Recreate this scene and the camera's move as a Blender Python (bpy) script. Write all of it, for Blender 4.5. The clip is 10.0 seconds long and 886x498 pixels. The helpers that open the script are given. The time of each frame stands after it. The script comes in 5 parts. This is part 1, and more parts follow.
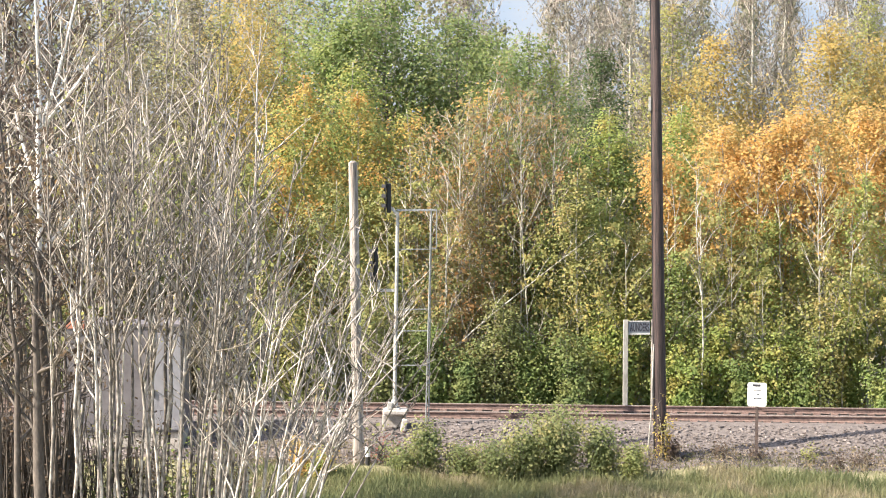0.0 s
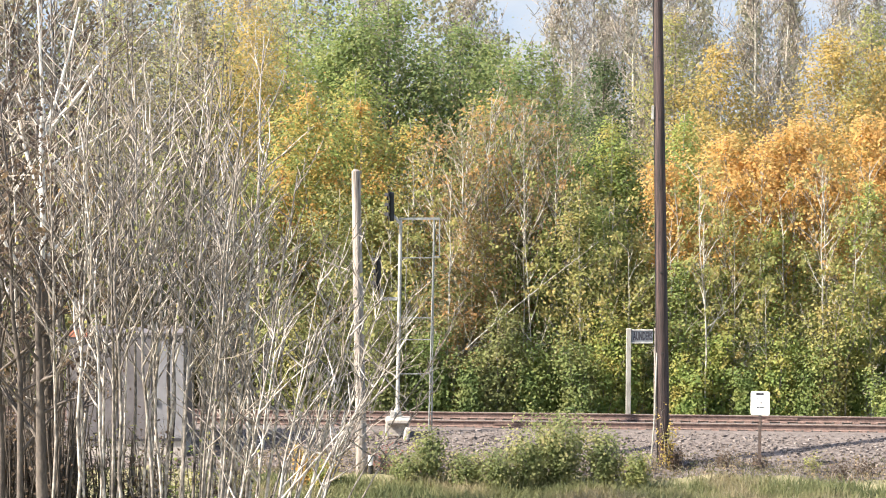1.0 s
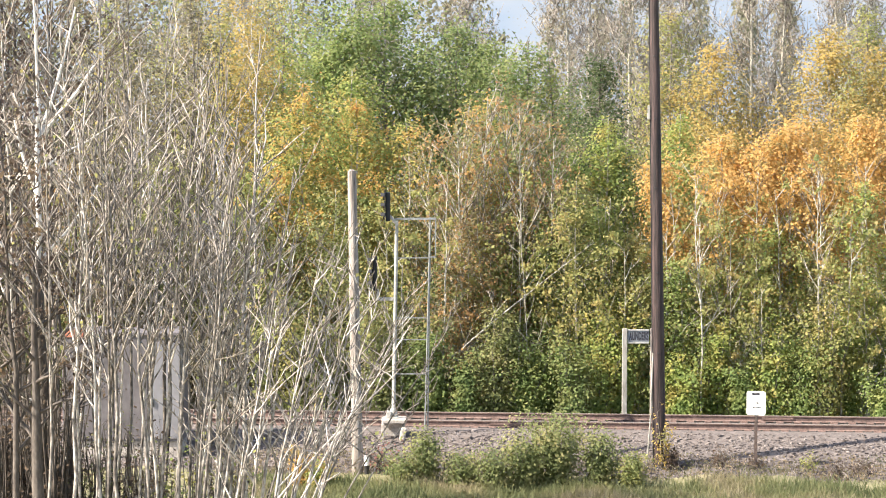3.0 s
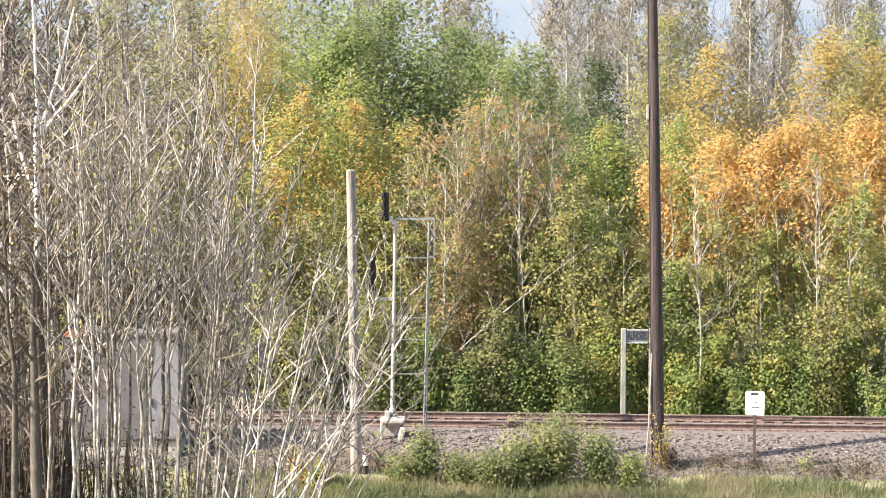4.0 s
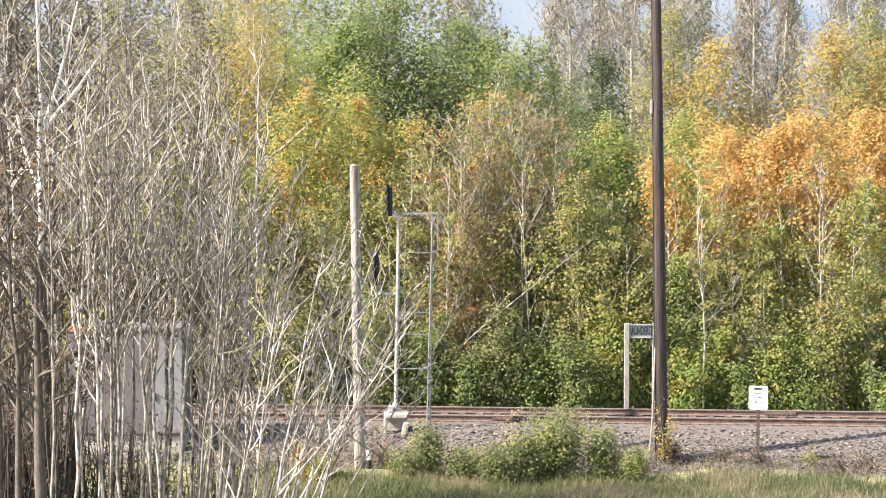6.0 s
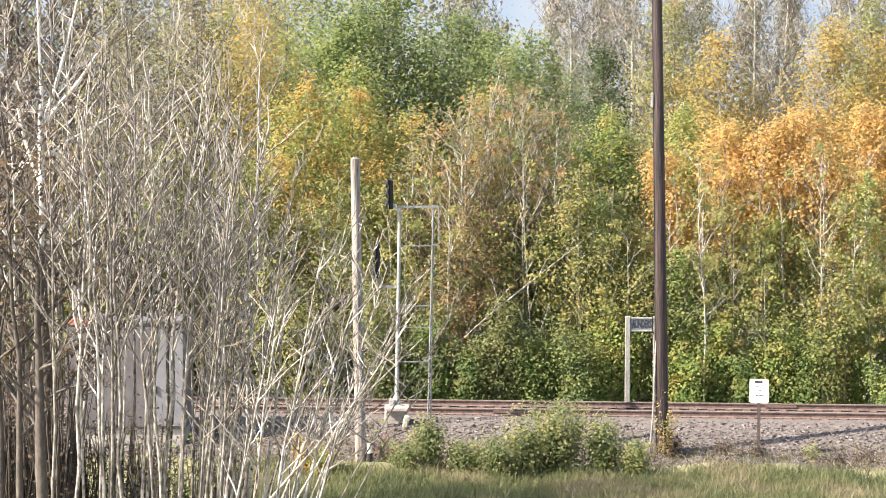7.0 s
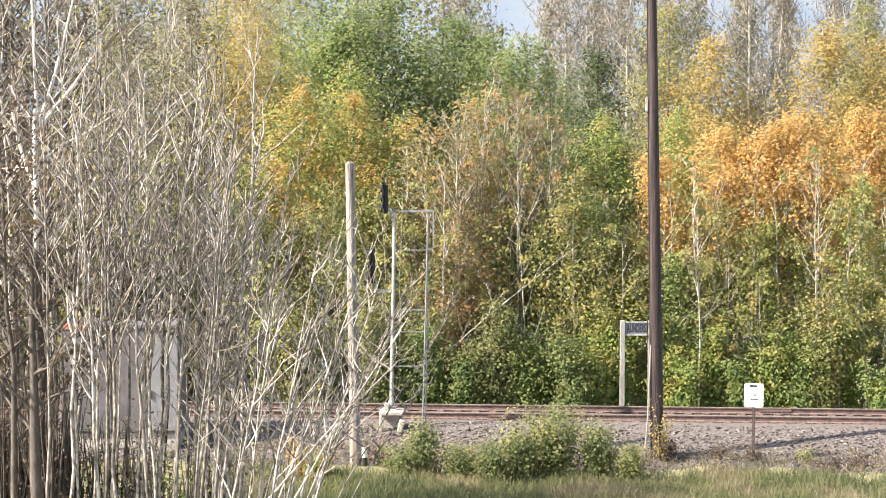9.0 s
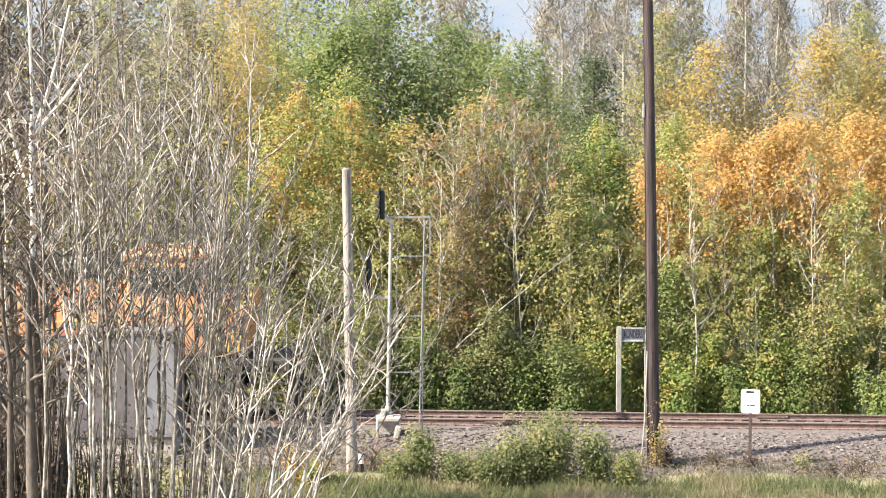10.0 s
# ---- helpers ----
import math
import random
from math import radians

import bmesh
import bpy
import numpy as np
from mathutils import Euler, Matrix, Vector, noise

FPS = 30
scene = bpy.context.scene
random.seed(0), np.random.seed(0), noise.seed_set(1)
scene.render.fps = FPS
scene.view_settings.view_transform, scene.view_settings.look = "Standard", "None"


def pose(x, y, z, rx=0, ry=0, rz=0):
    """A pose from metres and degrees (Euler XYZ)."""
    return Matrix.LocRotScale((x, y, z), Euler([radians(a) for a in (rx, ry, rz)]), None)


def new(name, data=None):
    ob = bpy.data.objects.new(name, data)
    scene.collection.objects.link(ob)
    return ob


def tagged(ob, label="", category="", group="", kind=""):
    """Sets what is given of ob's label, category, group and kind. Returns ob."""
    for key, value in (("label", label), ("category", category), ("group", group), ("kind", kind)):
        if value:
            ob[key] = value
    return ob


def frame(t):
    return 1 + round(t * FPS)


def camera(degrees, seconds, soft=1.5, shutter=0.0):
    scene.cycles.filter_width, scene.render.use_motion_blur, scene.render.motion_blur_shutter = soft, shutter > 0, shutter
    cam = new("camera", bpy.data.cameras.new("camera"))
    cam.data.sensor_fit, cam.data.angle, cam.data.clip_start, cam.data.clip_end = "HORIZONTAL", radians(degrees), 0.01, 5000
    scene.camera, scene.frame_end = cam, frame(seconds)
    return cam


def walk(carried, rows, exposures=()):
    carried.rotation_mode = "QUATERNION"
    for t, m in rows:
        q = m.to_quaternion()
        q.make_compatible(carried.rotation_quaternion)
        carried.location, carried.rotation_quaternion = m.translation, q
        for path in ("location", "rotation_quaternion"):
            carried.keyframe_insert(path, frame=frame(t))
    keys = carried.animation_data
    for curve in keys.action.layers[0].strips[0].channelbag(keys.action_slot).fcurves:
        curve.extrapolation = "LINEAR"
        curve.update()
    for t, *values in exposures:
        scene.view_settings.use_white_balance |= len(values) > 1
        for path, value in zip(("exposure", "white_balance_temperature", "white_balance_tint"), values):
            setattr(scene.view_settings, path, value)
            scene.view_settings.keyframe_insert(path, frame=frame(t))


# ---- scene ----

import functools

# World: z = 0 is the top of the rails, y points from the camera towards the track.
EYE, TILT = 8.9, -4.046
cam = camera(25.0, 10.0, soft=1.0)
# seconds, degrees of yaw and pitch about the mean aim of a hand-held camera
SHAKE = [
    (0.0, -0.036, -0.371), (0.1, -0.030, -0.373), (0.2, 0.010, -0.265), (0.3, 0.040, -0.165), (0.4, 0.075, -0.085),
    (0.5, 0.099, 0.012), (0.6, 0.100, 0.015), (0.7, 0.085, -0.075), (0.9, 0.050, -0.155), (1.0, 0.050, -0.125),
    (1.5, 0.026, 0.024), (2.0, 0.000, -0.026), (2.5, 0.000, 0.000), (2.7, -0.024, -0.026), (3.8, -0.095, -0.350),
    (4.0, -0.099, -0.123), (4.2, -0.120, 0.025), (4.5, -0.099, 0.050), (4.7, -0.035, 0.195), (5.0, 0.024, 0.274),
    (5.2, 0.000, 0.085), (5.5, -0.024, -0.125), (5.7, 0.000, -0.211), (6.8, 0.000, -0.390), (7.0, 0.024, -0.470),
    (7.2, 0.010, -0.500), (7.5, 0.000, -0.520), (8.0, -0.075, -0.446), (8.5, -0.125, -0.471), (9.0, -0.125, -0.347),
    (9.2, -0.070, -0.340), (9.5, 0.024, -0.248), (9.7, -0.080, -0.270), (9.8, -0.300, -0.230), (10.0, -0.224, -0.173),
]
walk(cam, [(t, pose(0, 0, EYE, 90 + TILT + pitch, 0, yaw)) for t, yaw, pitch in SHAKE], [(t, 1.73, 6650, 10) for t in (0.0, 10.0)])

# ---- light ----
SUN_EL, SUN_AZ = radians(42), math.atan2(-0.955, -0.297)
SUN_DIR = Vector((math.sin(SUN_AZ) * math.cos(SUN_EL), math.cos(SUN_AZ) * math.cos(SUN_EL), math.sin(SUN_EL)))
world = bpy.data.worlds.new("sky")
scene.world = world
world.use_nodes = True
sky = world.node_tree.nodes.new("ShaderNodeTexSky")
sky.sky_type, sky.sun_disc, sky.sun_elevation, sky.sun_rotation = "NISHITA", False, SUN_EL, SUN_AZ
sky.dust_density, sky.air_density, sky.ozone_density = 2.2, 1.0, 0.6
back = world.node_tree.nodes["Background"]
back.inputs["Strength"].default_value = 0.12
world.node_tree.links.new(sky.outputs[0], back.inputs[0])
sun = new("sun", bpy.data.lights.new("sun", "SUN"))
sun.data.energy, sun.data.angle, sun.data.color = 5.0, radians(0.6), (1.0, 0.92, 0.81)
sun.rotation_mode = "QUATERNION"
sun.rotation_quaternion = SUN_DIR.to_track_quat("Z", "Y")
sun.location = SUN_DIR * 60


def backdrop():
    """Pale hazy sky low behind the woods, a kilometre off."""
    m = bpy.data.materials.new("low_hazy_sky")
    m.use_nodes = True
    n, l = m.node_tree.nodes, m.node_tree.links
    n.clear()
    tc, nz = n.new("ShaderNodeTexCoord"), n.new("ShaderNodeTexNoise")
    nz.inputs["Scale"].default_value, nz.inputs["Detail"].default_value = 0.012, 4
    mp = n.new("ShaderNodeMapping")
    mp.inputs["Scale"].default_value = (1, 1, 2.5)
    l.new(tc.outputs["Object"], mp.inputs[0])
    l.new(mp.outputs[0], nz.inputs["Vector"])
    r = n.new("ShaderNodeValToRGB")
    r.color_ramp.elements[0].position, r.color_ramp.elements[0].color = 0.38, (0.60, 0.74, 0.93, 1)
    r.color_ramp.elements[1].position, r.color_ramp.elements[1].color = 0.66, (0.84, 0.88, 0.95, 1)
    l.new(nz.outputs["Fac"], r.inputs[0])
    e, out = n.new("ShaderNodeEmission"), n.new("ShaderNodeOutputMaterial")
    e.inputs["Strength"].default_value = 0.31
    l.new(r.outputs[0], e.inputs["Color"])
    l.new(e.outputs[0], out.inputs["Surface"])
    angles = np.linspace(-0.6, 0.6, 41)
    v = [(1000 * math.sin(a), 1000 * math.cos(a), z) for a in angles for z in (-12, 140)]
    me = bpy.data.meshes.new("backdrop")
    me.from_pydata(v, [], [(2 * i, 2 * i + 2, 2 * i + 3, 2 * i + 1) for i in range(40)])
    me.materials.append(m)
    tagged(new("backdrop", me), "pale blue hazy sky with thin cloud", "sky", kind="structure")


backdrop()


# ---- materials ----
def material(name):
    m = bpy.data.materials.new(name)
    m.use_nodes = True
    n, l = m.node_tree.nodes, m.node_tree.links
    return m, n, l, n["Principled BSDF"]


def ramp_node(n, colours):
    r = n.new("ShaderNodeValToRGB")
    els = r.color_ramp.elements
    while len(els) < len(colours):
        els.new(0.5)
    for i, c in enumerate(colours):
        els[i].position = i / max(1, len(colours) - 1)
        els[i].color = (*c, 1)
    return r


def surface(name, colours, scale=6.0, detail=6, rough=0.8, bump=0.3, bump_scale=None, metal=0.0, stretch=(1, 1, 1), island=0.0, fine=4.0):
    """Colours spread by noise at two scales, with a bump."""
    m, n, l, b = material(name)
    tc = n.new("ShaderNodeTexCoord")
    mp = n.new("ShaderNodeMapping")
    mp.inputs["Scale"].default_value = stretch
    l.new(tc.outputs["Object"], mp.inputs["Vector"])
    a = n.new("ShaderNodeTexNoise")
    a.inputs["Scale"].default_value, a.inputs["Detail"].default_value = scale, detail
    l.new(mp.outputs[0], a.inputs["Vector"])
    c = n.new("ShaderNodeTexNoise")
    c.inputs["Scale"].default_value, c.inputs["Detail"].default_value = scale * fine, 3
    l.new(mp.outputs[0], c.inputs["Vector"])
    mix = n.new("ShaderNodeMix")
    mix.inputs[0].default_value = 0.4
    l.new(a.outputs["Fac"], mix.inputs[2])
    l.new(c.outputs["Fac"], mix.inputs[3])
    out = mix.outputs[0]
    spread = n.new("ShaderNodeMapRange")
    spread.inputs["From Min"].default_value, spread.inputs["From Max"].default_value = 0.32, 0.68
    l.new(out, spread.inputs["Value"])
    out = spread.outputs[0]
    if island:
        g = n.new("ShaderNodeNewGeometry")
        m2 = n.new("ShaderNodeMix")
        m2.inputs[0].default_value = island
        l.new(out, m2.inputs[2])
        l.new(g.outputs["Random Per Island"], m2.inputs[3])
        out = m2.outputs[0]
    r = ramp_node(n, colours)
    l.new(out, r.inputs[0])
    l.new(r.outputs[0], b.inputs["Base Color"])
    b.inputs["Roughness"].default_value, b.inputs["Metallic"].default_value = rough, metal
    if bump:
        bp = n.new("ShaderNodeBump")
        bp.inputs["Strength"].default_value, bp.inputs["Distance"].default_value = bump, 0.02
        l.new(mix.outputs[0], bp.inputs["Height"])
        l.new(bp.outputs[0], b.inputs["Normal"])
    return m


def leaf_material(name, colours, clump=1.5, shine=0.65):
    """Leaves: each its own tone, drifting from clump to clump; some light goes through."""
    m, n, l, b = material(name)
    g = n.new("ShaderNodeNewGeometry")
    tc = n.new("ShaderNodeTexCoord")
    nz = n.new("ShaderNodeTexNoise")
    nz.inputs["Scale"].default_value, nz.inputs["Detail"].default_value = clump, 2
    l.new(tc.outputs["Object"], nz.inputs["Vector"])
    sp = n.new("ShaderNodeMapRange")
    sp.inputs["From Min"].default_value, sp.inputs["From Max"].default_value = 0.3, 0.7
    l.new(nz.outputs["Fac"], sp.inputs["Value"])
    mix = n.new("ShaderNodeMix")
    mix.inputs[0].default_value = 0.8
    l.new(g.outputs["Random Per Island"], mix.inputs[2])
    l.new(sp.outputs[0], mix.inputs[3])
    # mute the tones and lift the darkest: haze put into the leaf colour
    dull = [tuple(f * (0.8 * c + 0.2 * (0.3 * k[0] + 0.6 * k[1] + 0.1 * k[2])) for c in k) for f, k in zip((1.55, 1.25, 1.04, 0.9), colours)]
    r = ramp_node(n, dull)
    wide = n.new("ShaderNodeMapRange")
    wide.inputs["From Min"].default_value, wide.inputs["From Max"].default_value = 0.2, 0.8
    l.new(mix.outputs[0], wide.inputs["Value"])
    l.new(wide.outputs[0], r.inputs[0])
    l.new(r.outputs[0], b.inputs["Base Color"])
    b.inputs["Roughness"].default_value, b.inputs["Specular IOR Level"].default_value = shine, 0.15
    tr = n.new("ShaderNodeBsdfTranslucent")
    l.new(r.outputs[0], tr.inputs["Color"])
    ms = n.new("ShaderNodeMixShader")
    ms.inputs[0].default_value = 0.58
    l.new(b.outputs[0], ms.inputs[1])
    l.new(tr.outputs[0], ms.inputs[2])
    l.new(ms.outputs[0], n["Material Output"].inputs["Surface"])
    return m


LEAF = {
    "green": leaf_material("green_leaves", [(0.095, 0.14, 0.034), (0.16, 0.225, 0.05), (0.235, 0.295, 0.065), (0.34, 0.365, 0.085)]),
    "deep": leaf_material("deep_green_leaves", [(0.08, 0.125, 0.035), (0.14, 0.195, 0.05), (0.205, 0.25, 0.065), (0.29, 0.31, 0.085)]),
    "dark": leaf_material("dark_green_leaves", [(0.035, 0.06, 0.025), (0.065, 0.1, 0.035), (0.1, 0.14, 0.05), (0.15, 0.18, 0.06)]),
    "lime": leaf_material("lime_leaves", [(0.11, 0.17, 0.035), (0.21, 0.275, 0.05), (0.33, 0.35, 0.06), (0.46, 0.38, 0.07)]),
    "olive": leaf_material("olive_leaves", [(0.13, 0.155, 0.04), (0.23, 0.24, 0.06), (0.34, 0.32, 0.08), (0.46, 0.35, 0.1)]),
    "gold": leaf_material("golden_leaves", [(0.18, 0.165, 0.04), (0.32, 0.24, 0.045), (0.44, 0.3, 0.05), (0.52, 0.36, 0.09)]),
    "orange": leaf_material("orange_leaves", [(0.26, 0.2, 0.05), (0.44, 0.26, 0.05), (0.6, 0.33, 0.06), (0.66, 0.42, 0.11)]),
    "rust": leaf_material("rusty_leaves", [(0.13, 0.15, 0.055), (0.23, 0.2, 0.085), (0.38, 0.23, 0.08), (0.54, 0.29, 0.08)]),
    "mixed": leaf_material("turning_leaves", [(0.12, 0.17, 0.04), (0.26, 0.27, 0.05), (0.48, 0.34, 0.05), (0.58, 0.3, 0.05)]),
    "pale": leaf_material("pale_leaves", [(0.15, 0.135, 0.095), (0.22, 0.195, 0.15), (0.28, 0.245, 0.195), (0.33, 0.285, 0.2)]),
    "brown": leaf_material("withered_leaves", [(0.05, 0.035, 0.03), (0.1, 0.07, 0.05), (0.16, 0.11, 0.07), (0.2, 0.13, 0.06)]),
    "grass": leaf_material("grass_blades", [(0.09, 0.105, 0.04), (0.15, 0.165, 0.06), (0.22, 0.21, 0.09), (0.36, 0.3, 0.17)], clump=0.5, shine=0.6),
    "dun": leaf_material("dun_leaves", [(0.075, 0.07, 0.042), (0.12, 0.108, 0.068), (0.19, 0.165, 0.105), (0.28, 0.22, 0.12)]),
    "ruddy": leaf_material("ruddy_leaves", [(0.14, 0.06, 0.05), (0.26, 0.1, 0.08), (0.36, 0.15, 0.11), (0.44, 0.28, 0.2)]),
    "litter": leaf_material("fallen_leaves", [(0.07, 0.075, 0.03), (0.14, 0.12, 0.06), (0.24, 0.18, 0.09), (0.42, 0.32, 0.2)]),
    "bush": leaf_material("willow_leaves", [(0.1, 0.125, 0.04), (0.17, 0.2, 0.06), (0.26, 0.27, 0.085), (0.38, 0.34, 0.12)]),
}
# the wide dark-to-pale mottle of these two barks also paints in dappled shade
BARK_PALE = surface("pale_bark", [(0.045, 0.037, 0.032), (0.2, 0.175, 0.152), (0.46, 0.42, 0.375), (0.68, 0.63, 0.57)], scale=5, stretch=(1, 1, 0.5), bump=0.4)
BARK_GREY = surface("grey_bark", [(0.03, 0.025, 0.021), (0.11, 0.095, 0.082), (0.25, 0.222, 0.195), (0.4, 0.365, 0.325)], scale=5, stretch=(1, 1, 0.5), bump=0.4)
BARK_BIRCH = surface("white_aspen_bark", [(0.08, 0.075, 0.06), (0.26, 0.245, 0.205), (0.42, 0.395, 0.34), (0.52, 0.495, 0.43)], scale=4, stretch=(1, 1, 0.6), bump=0.3)
BARK_WHITE = surface("white_birch_bark", [(0.2, 0.18, 0.16), (0.55, 0.52, 0.47), (0.68, 0.65, 0.6), (0.74, 0.71, 0.66)], scale=4, stretch=(1, 1, 0.8), bump=0.3)
BARK_DARK = surface("dark_bark", [(0.04, 0.032, 0.028), (0.08, 0.065, 0.055), (0.14, 0.12, 0.1)], scale=6, stretch=(1, 1, 0.4), bump=0.5)
BARK_BROWN = surface("brown_bark", [(0.035, 0.028, 0.023), (0.09, 0.074, 0.06), (0.17, 0.145, 0.12), (0.26, 0.225, 0.19)], scale=5, stretch=(1, 1, 0.5), bump=0.4)
BARK_TWIG = surface("twig_bark", [(0.035, 0.028, 0.022), (0.18, 0.15, 0.124), (0.48, 0.42, 0.36)], scale=3, island=0.8, bump=0)
POLE_DARK = surface("creosoted_wood", [(0.005, 0.0035, 0.0035), (0.015, 0.0085, 0.0085), (0.045, 0.026, 0.025), (0.075, 0.048, 0.046)], scale=5, stretch=(4, 4, 0.1), rough=0.7, bump=1.0)
POLE_GREY = surface("weathered_wood", [(0.07, 0.059, 0.052), (0.2, 0.172, 0.152), (0.33, 0.29, 0.26), (0.46, 0.41, 0.37)], scale=6, stretch=(3, 3, 0.1), rough=0.85, bump=1.0)
PAINT_WHITE = surface("weathered_white_paint", [(0.2, 0.2, 0.185), (0.34, 0.335, 0.31), (0.46, 0.45, 0.42)], scale=4, rough=0.55, bump=0.1)
POST_PAINT = surface("faded_white_paint", [(0.16, 0.15, 0.13), (0.27, 0.26, 0.23), (0.35, 0.335, 0.3)], scale=4, stretch=(1, 1, 0.3), rough=0.7, bump=0.2)
SIGN_WHITE = surface("white_sign_sheet", [(0.78, 0.78, 0.77), (0.84, 0.84, 0.83)], scale=2, rough=0.4, bump=0)
SIGN_GREY = surface("grey_sign_board", [(0.15, 0.165, 0.18), (0.2, 0.215, 0.23)], scale=4, rough=0.6, bump=0.1)
INK = surface("dark_lettering", [(0.02, 0.02, 0.03), (0.04, 0.04, 0.05)], rough=0.6, bump=0)
GALV = surface("galvanised_steel", [(0.16, 0.17, 0.165), (0.25, 0.26, 0.255), (0.34, 0.35, 0.345)], scale=5, rough=0.5, metal=0.35, bump=0.1)
BLACK = surface("matt_black_paint", [(0.012, 0.012, 0.013), (0.025, 0.025, 0.027)], rough=0.6, bump=0.1)
RUST = surface("rusty_steel", [(0.07, 0.045, 0.038), (0.13, 0.085, 0.072), (0.185, 0.126, 0.107)], scale=4, rough=0.8, bump=0.2)
POST_STEEL = surface("dark_rusted_steel", [(0.03, 0.022, 0.02), (0.06, 0.042, 0.036), (0.09, 0.062, 0.052)], scale=5, rough=0.8, bump=0.2)
RAIL_HEAD = surface("worn_rail_head", [(0.28, 0.22, 0.19), (0.4, 0.34, 0.3)], scale=3, rough=0.4, metal=0.6, bump=0)
TIE_WOOD = surface("old_tie_wood", [(0.06, 0.045, 0.04), (0.12, 0.09, 0.078), (0.2, 0.15, 0.13)], scale=5, stretch=(1, 4, 4), rough=0.9, bump=0.5)
CONCRETE = surface("weathered_concrete", [(0.24, 0.215, 0.19), (0.36, 0.325, 0.29), (0.46, 0.42, 0.375)], scale=5, rough=0.9, bump=0.3)
GRAVEL = surface("ballast_gravel", [(0.048, 0.039, 0.036), (0.088, 0.073, 0.067), (0.118, 0.099, 0.091), (0.165, 0.142, 0.132)], scale=5, fine=6, rough=0.95, bump=0.8)
STONE = surface("ballast_stone", [(0.05, 0.041, 0.037), (0.095, 0.079, 0.072), (0.14, 0.118, 0.108), (0.27, 0.238, 0.222)], scale=2, island=0.8, rough=0.95, bump=0.3)
EARTH = surface("grassy_earth", [(0.07, 0.065, 0.035), (0.15, 0.14, 0.07), (0.24, 0.21, 0.12)], scale=1.2, fine=8, rough=0.95, bump=0.5)
SHED_GREY = surface("grey_painted_steel", [(0.075, 0.068, 0.074), (0.11, 0.1, 0.107), (0.145, 0.132, 0.14)], scale=1.6, rough=0.55, bump=0.1)
SHED_LIGHT = surface("pale_grey_steel_door", [(0.17, 0.168, 0.185), (0.225, 0.222, 0.24)], scale=1.6, rough=0.5, bump=0.1)
RED_BROWN = surface("faded_red_paint", [(0.22, 0.08, 0.05), (0.36, 0.14, 0.09), (0.42, 0.2, 0.14)], scale=3, rough=0.7, bump=0.1)
LOCO_ORANGE = surface("dusty_orange_paint", [(0.46, 0.19, 0.08), (0.58, 0.255, 0.115), (0.64, 0.33, 0.18)], scale=1.2, rough=0.45, bump=0.05)
LOCO_YELLOW = surface("yellow_striping", [(0.5, 0.3, 0.05), (0.6, 0.4, 0.08)], scale=2, rough=0.45, bump=0)
LOCO_GREEN = surface("very_dark_green_paint", [(0.012, 0.02, 0.016), (0.03, 0.04, 0.034)], scale=2, rough=0.45, bump=0)
LOCO_BLACK = surface("sooty_black_steel", [(0.012, 0.012, 0.012), (0.04, 0.037, 0.034), (0.07, 0.06, 0.05)], scale=3, rough=0.8, bump=0.2)
WINDOW = surface("dark_cab_glass", [(0.015, 0.018, 0.02), (0.02, 0.024, 0.028)], rough=0.08, bump=0)
LAMP_GLASS = surface("signal_lens", [(0.03, 0.02, 0.02), (0.05, 0.03, 0.03)], rough=0.1, bump=0)
DARK_WOODS = leaf_material("far_woods_leaves", [(0.09, 0.1, 0.06), (0.16, 0.165, 0.095), (0.24, 0.23, 0.14), (0.34, 0.29, 0.17)], clump=0.25)


# ---- mesh helpers ----
def part(name, bm, mat, parent=None, label="", kind="", smooth=False):
    me = bpy.data.meshes.new(name)
    bm.to_mesh(me)
    bm.free()
    me.materials.append(mat)
    if smooth:
        me.polygons.foreach_set("use_smooth", [True] * len(me.polygons))
    ob = new(name, me)
    ob.parent = parent
    return tagged(ob, label, "", "", kind)


def empty(name, place, label, category, group="", kind=""):
    ob = new(name)
    ob.matrix_basis = place if isinstance(place, Matrix) else pose(*place)
    return tagged(ob, label, category, group, kind)


def box(bm, cx, cy, cz, sx, sy, sz, bevel=0.0, rot=None):
    m = pose(cx, cy, cz, *(rot or (0, 0, 0))) @ Matrix.Diagonal((sx, sy, sz, 1))
    made = bmesh.ops.create_cube(bm, size=1, matrix=m)
    if bevel:
        edges = {e for v in made["verts"] for e in v.link_edges}
        bmesh.ops.bevel(bm, geom=list(edges), offset=bevel, segments=2, affect="EDGES", profile=0.5)
    return bm


def rod(bm, a, b, r1, r2=None, sides=10):
    a, b = Vector(a), Vector(b)
    m = Matrix.Translation((a + b) / 2) @ (b - a).to_track_quat("Z", "Y").to_matrix().to_4x4()
    bmesh.ops.create_cone(bm, cap_ends=True, segments=sides, radius1=r1, radius2=r1 if r2 is None else r2, depth=(b - a).length, matrix=m)
    return bm


def BM():
    return bmesh.new()


@functools.lru_cache(None)
def ring_of(k, sides):
    """The circle and the faces of a tube with k rings."""
    a = np.linspace(0, 2 * np.pi, sides, endpoint=False)
    i, j = np.meshgrid(np.arange(k - 1), np.arange(sides), indexing="ij")
    j2 = (j + 1) % sides
    f = np.stack([i * sides + j, i * sides + j2, (i + 1) * sides + j2, (i + 1) * sides + j], -1).reshape(-1, 4)
    return np.cos(a)[None, :, None], np.sin(a)[None, :, None], f


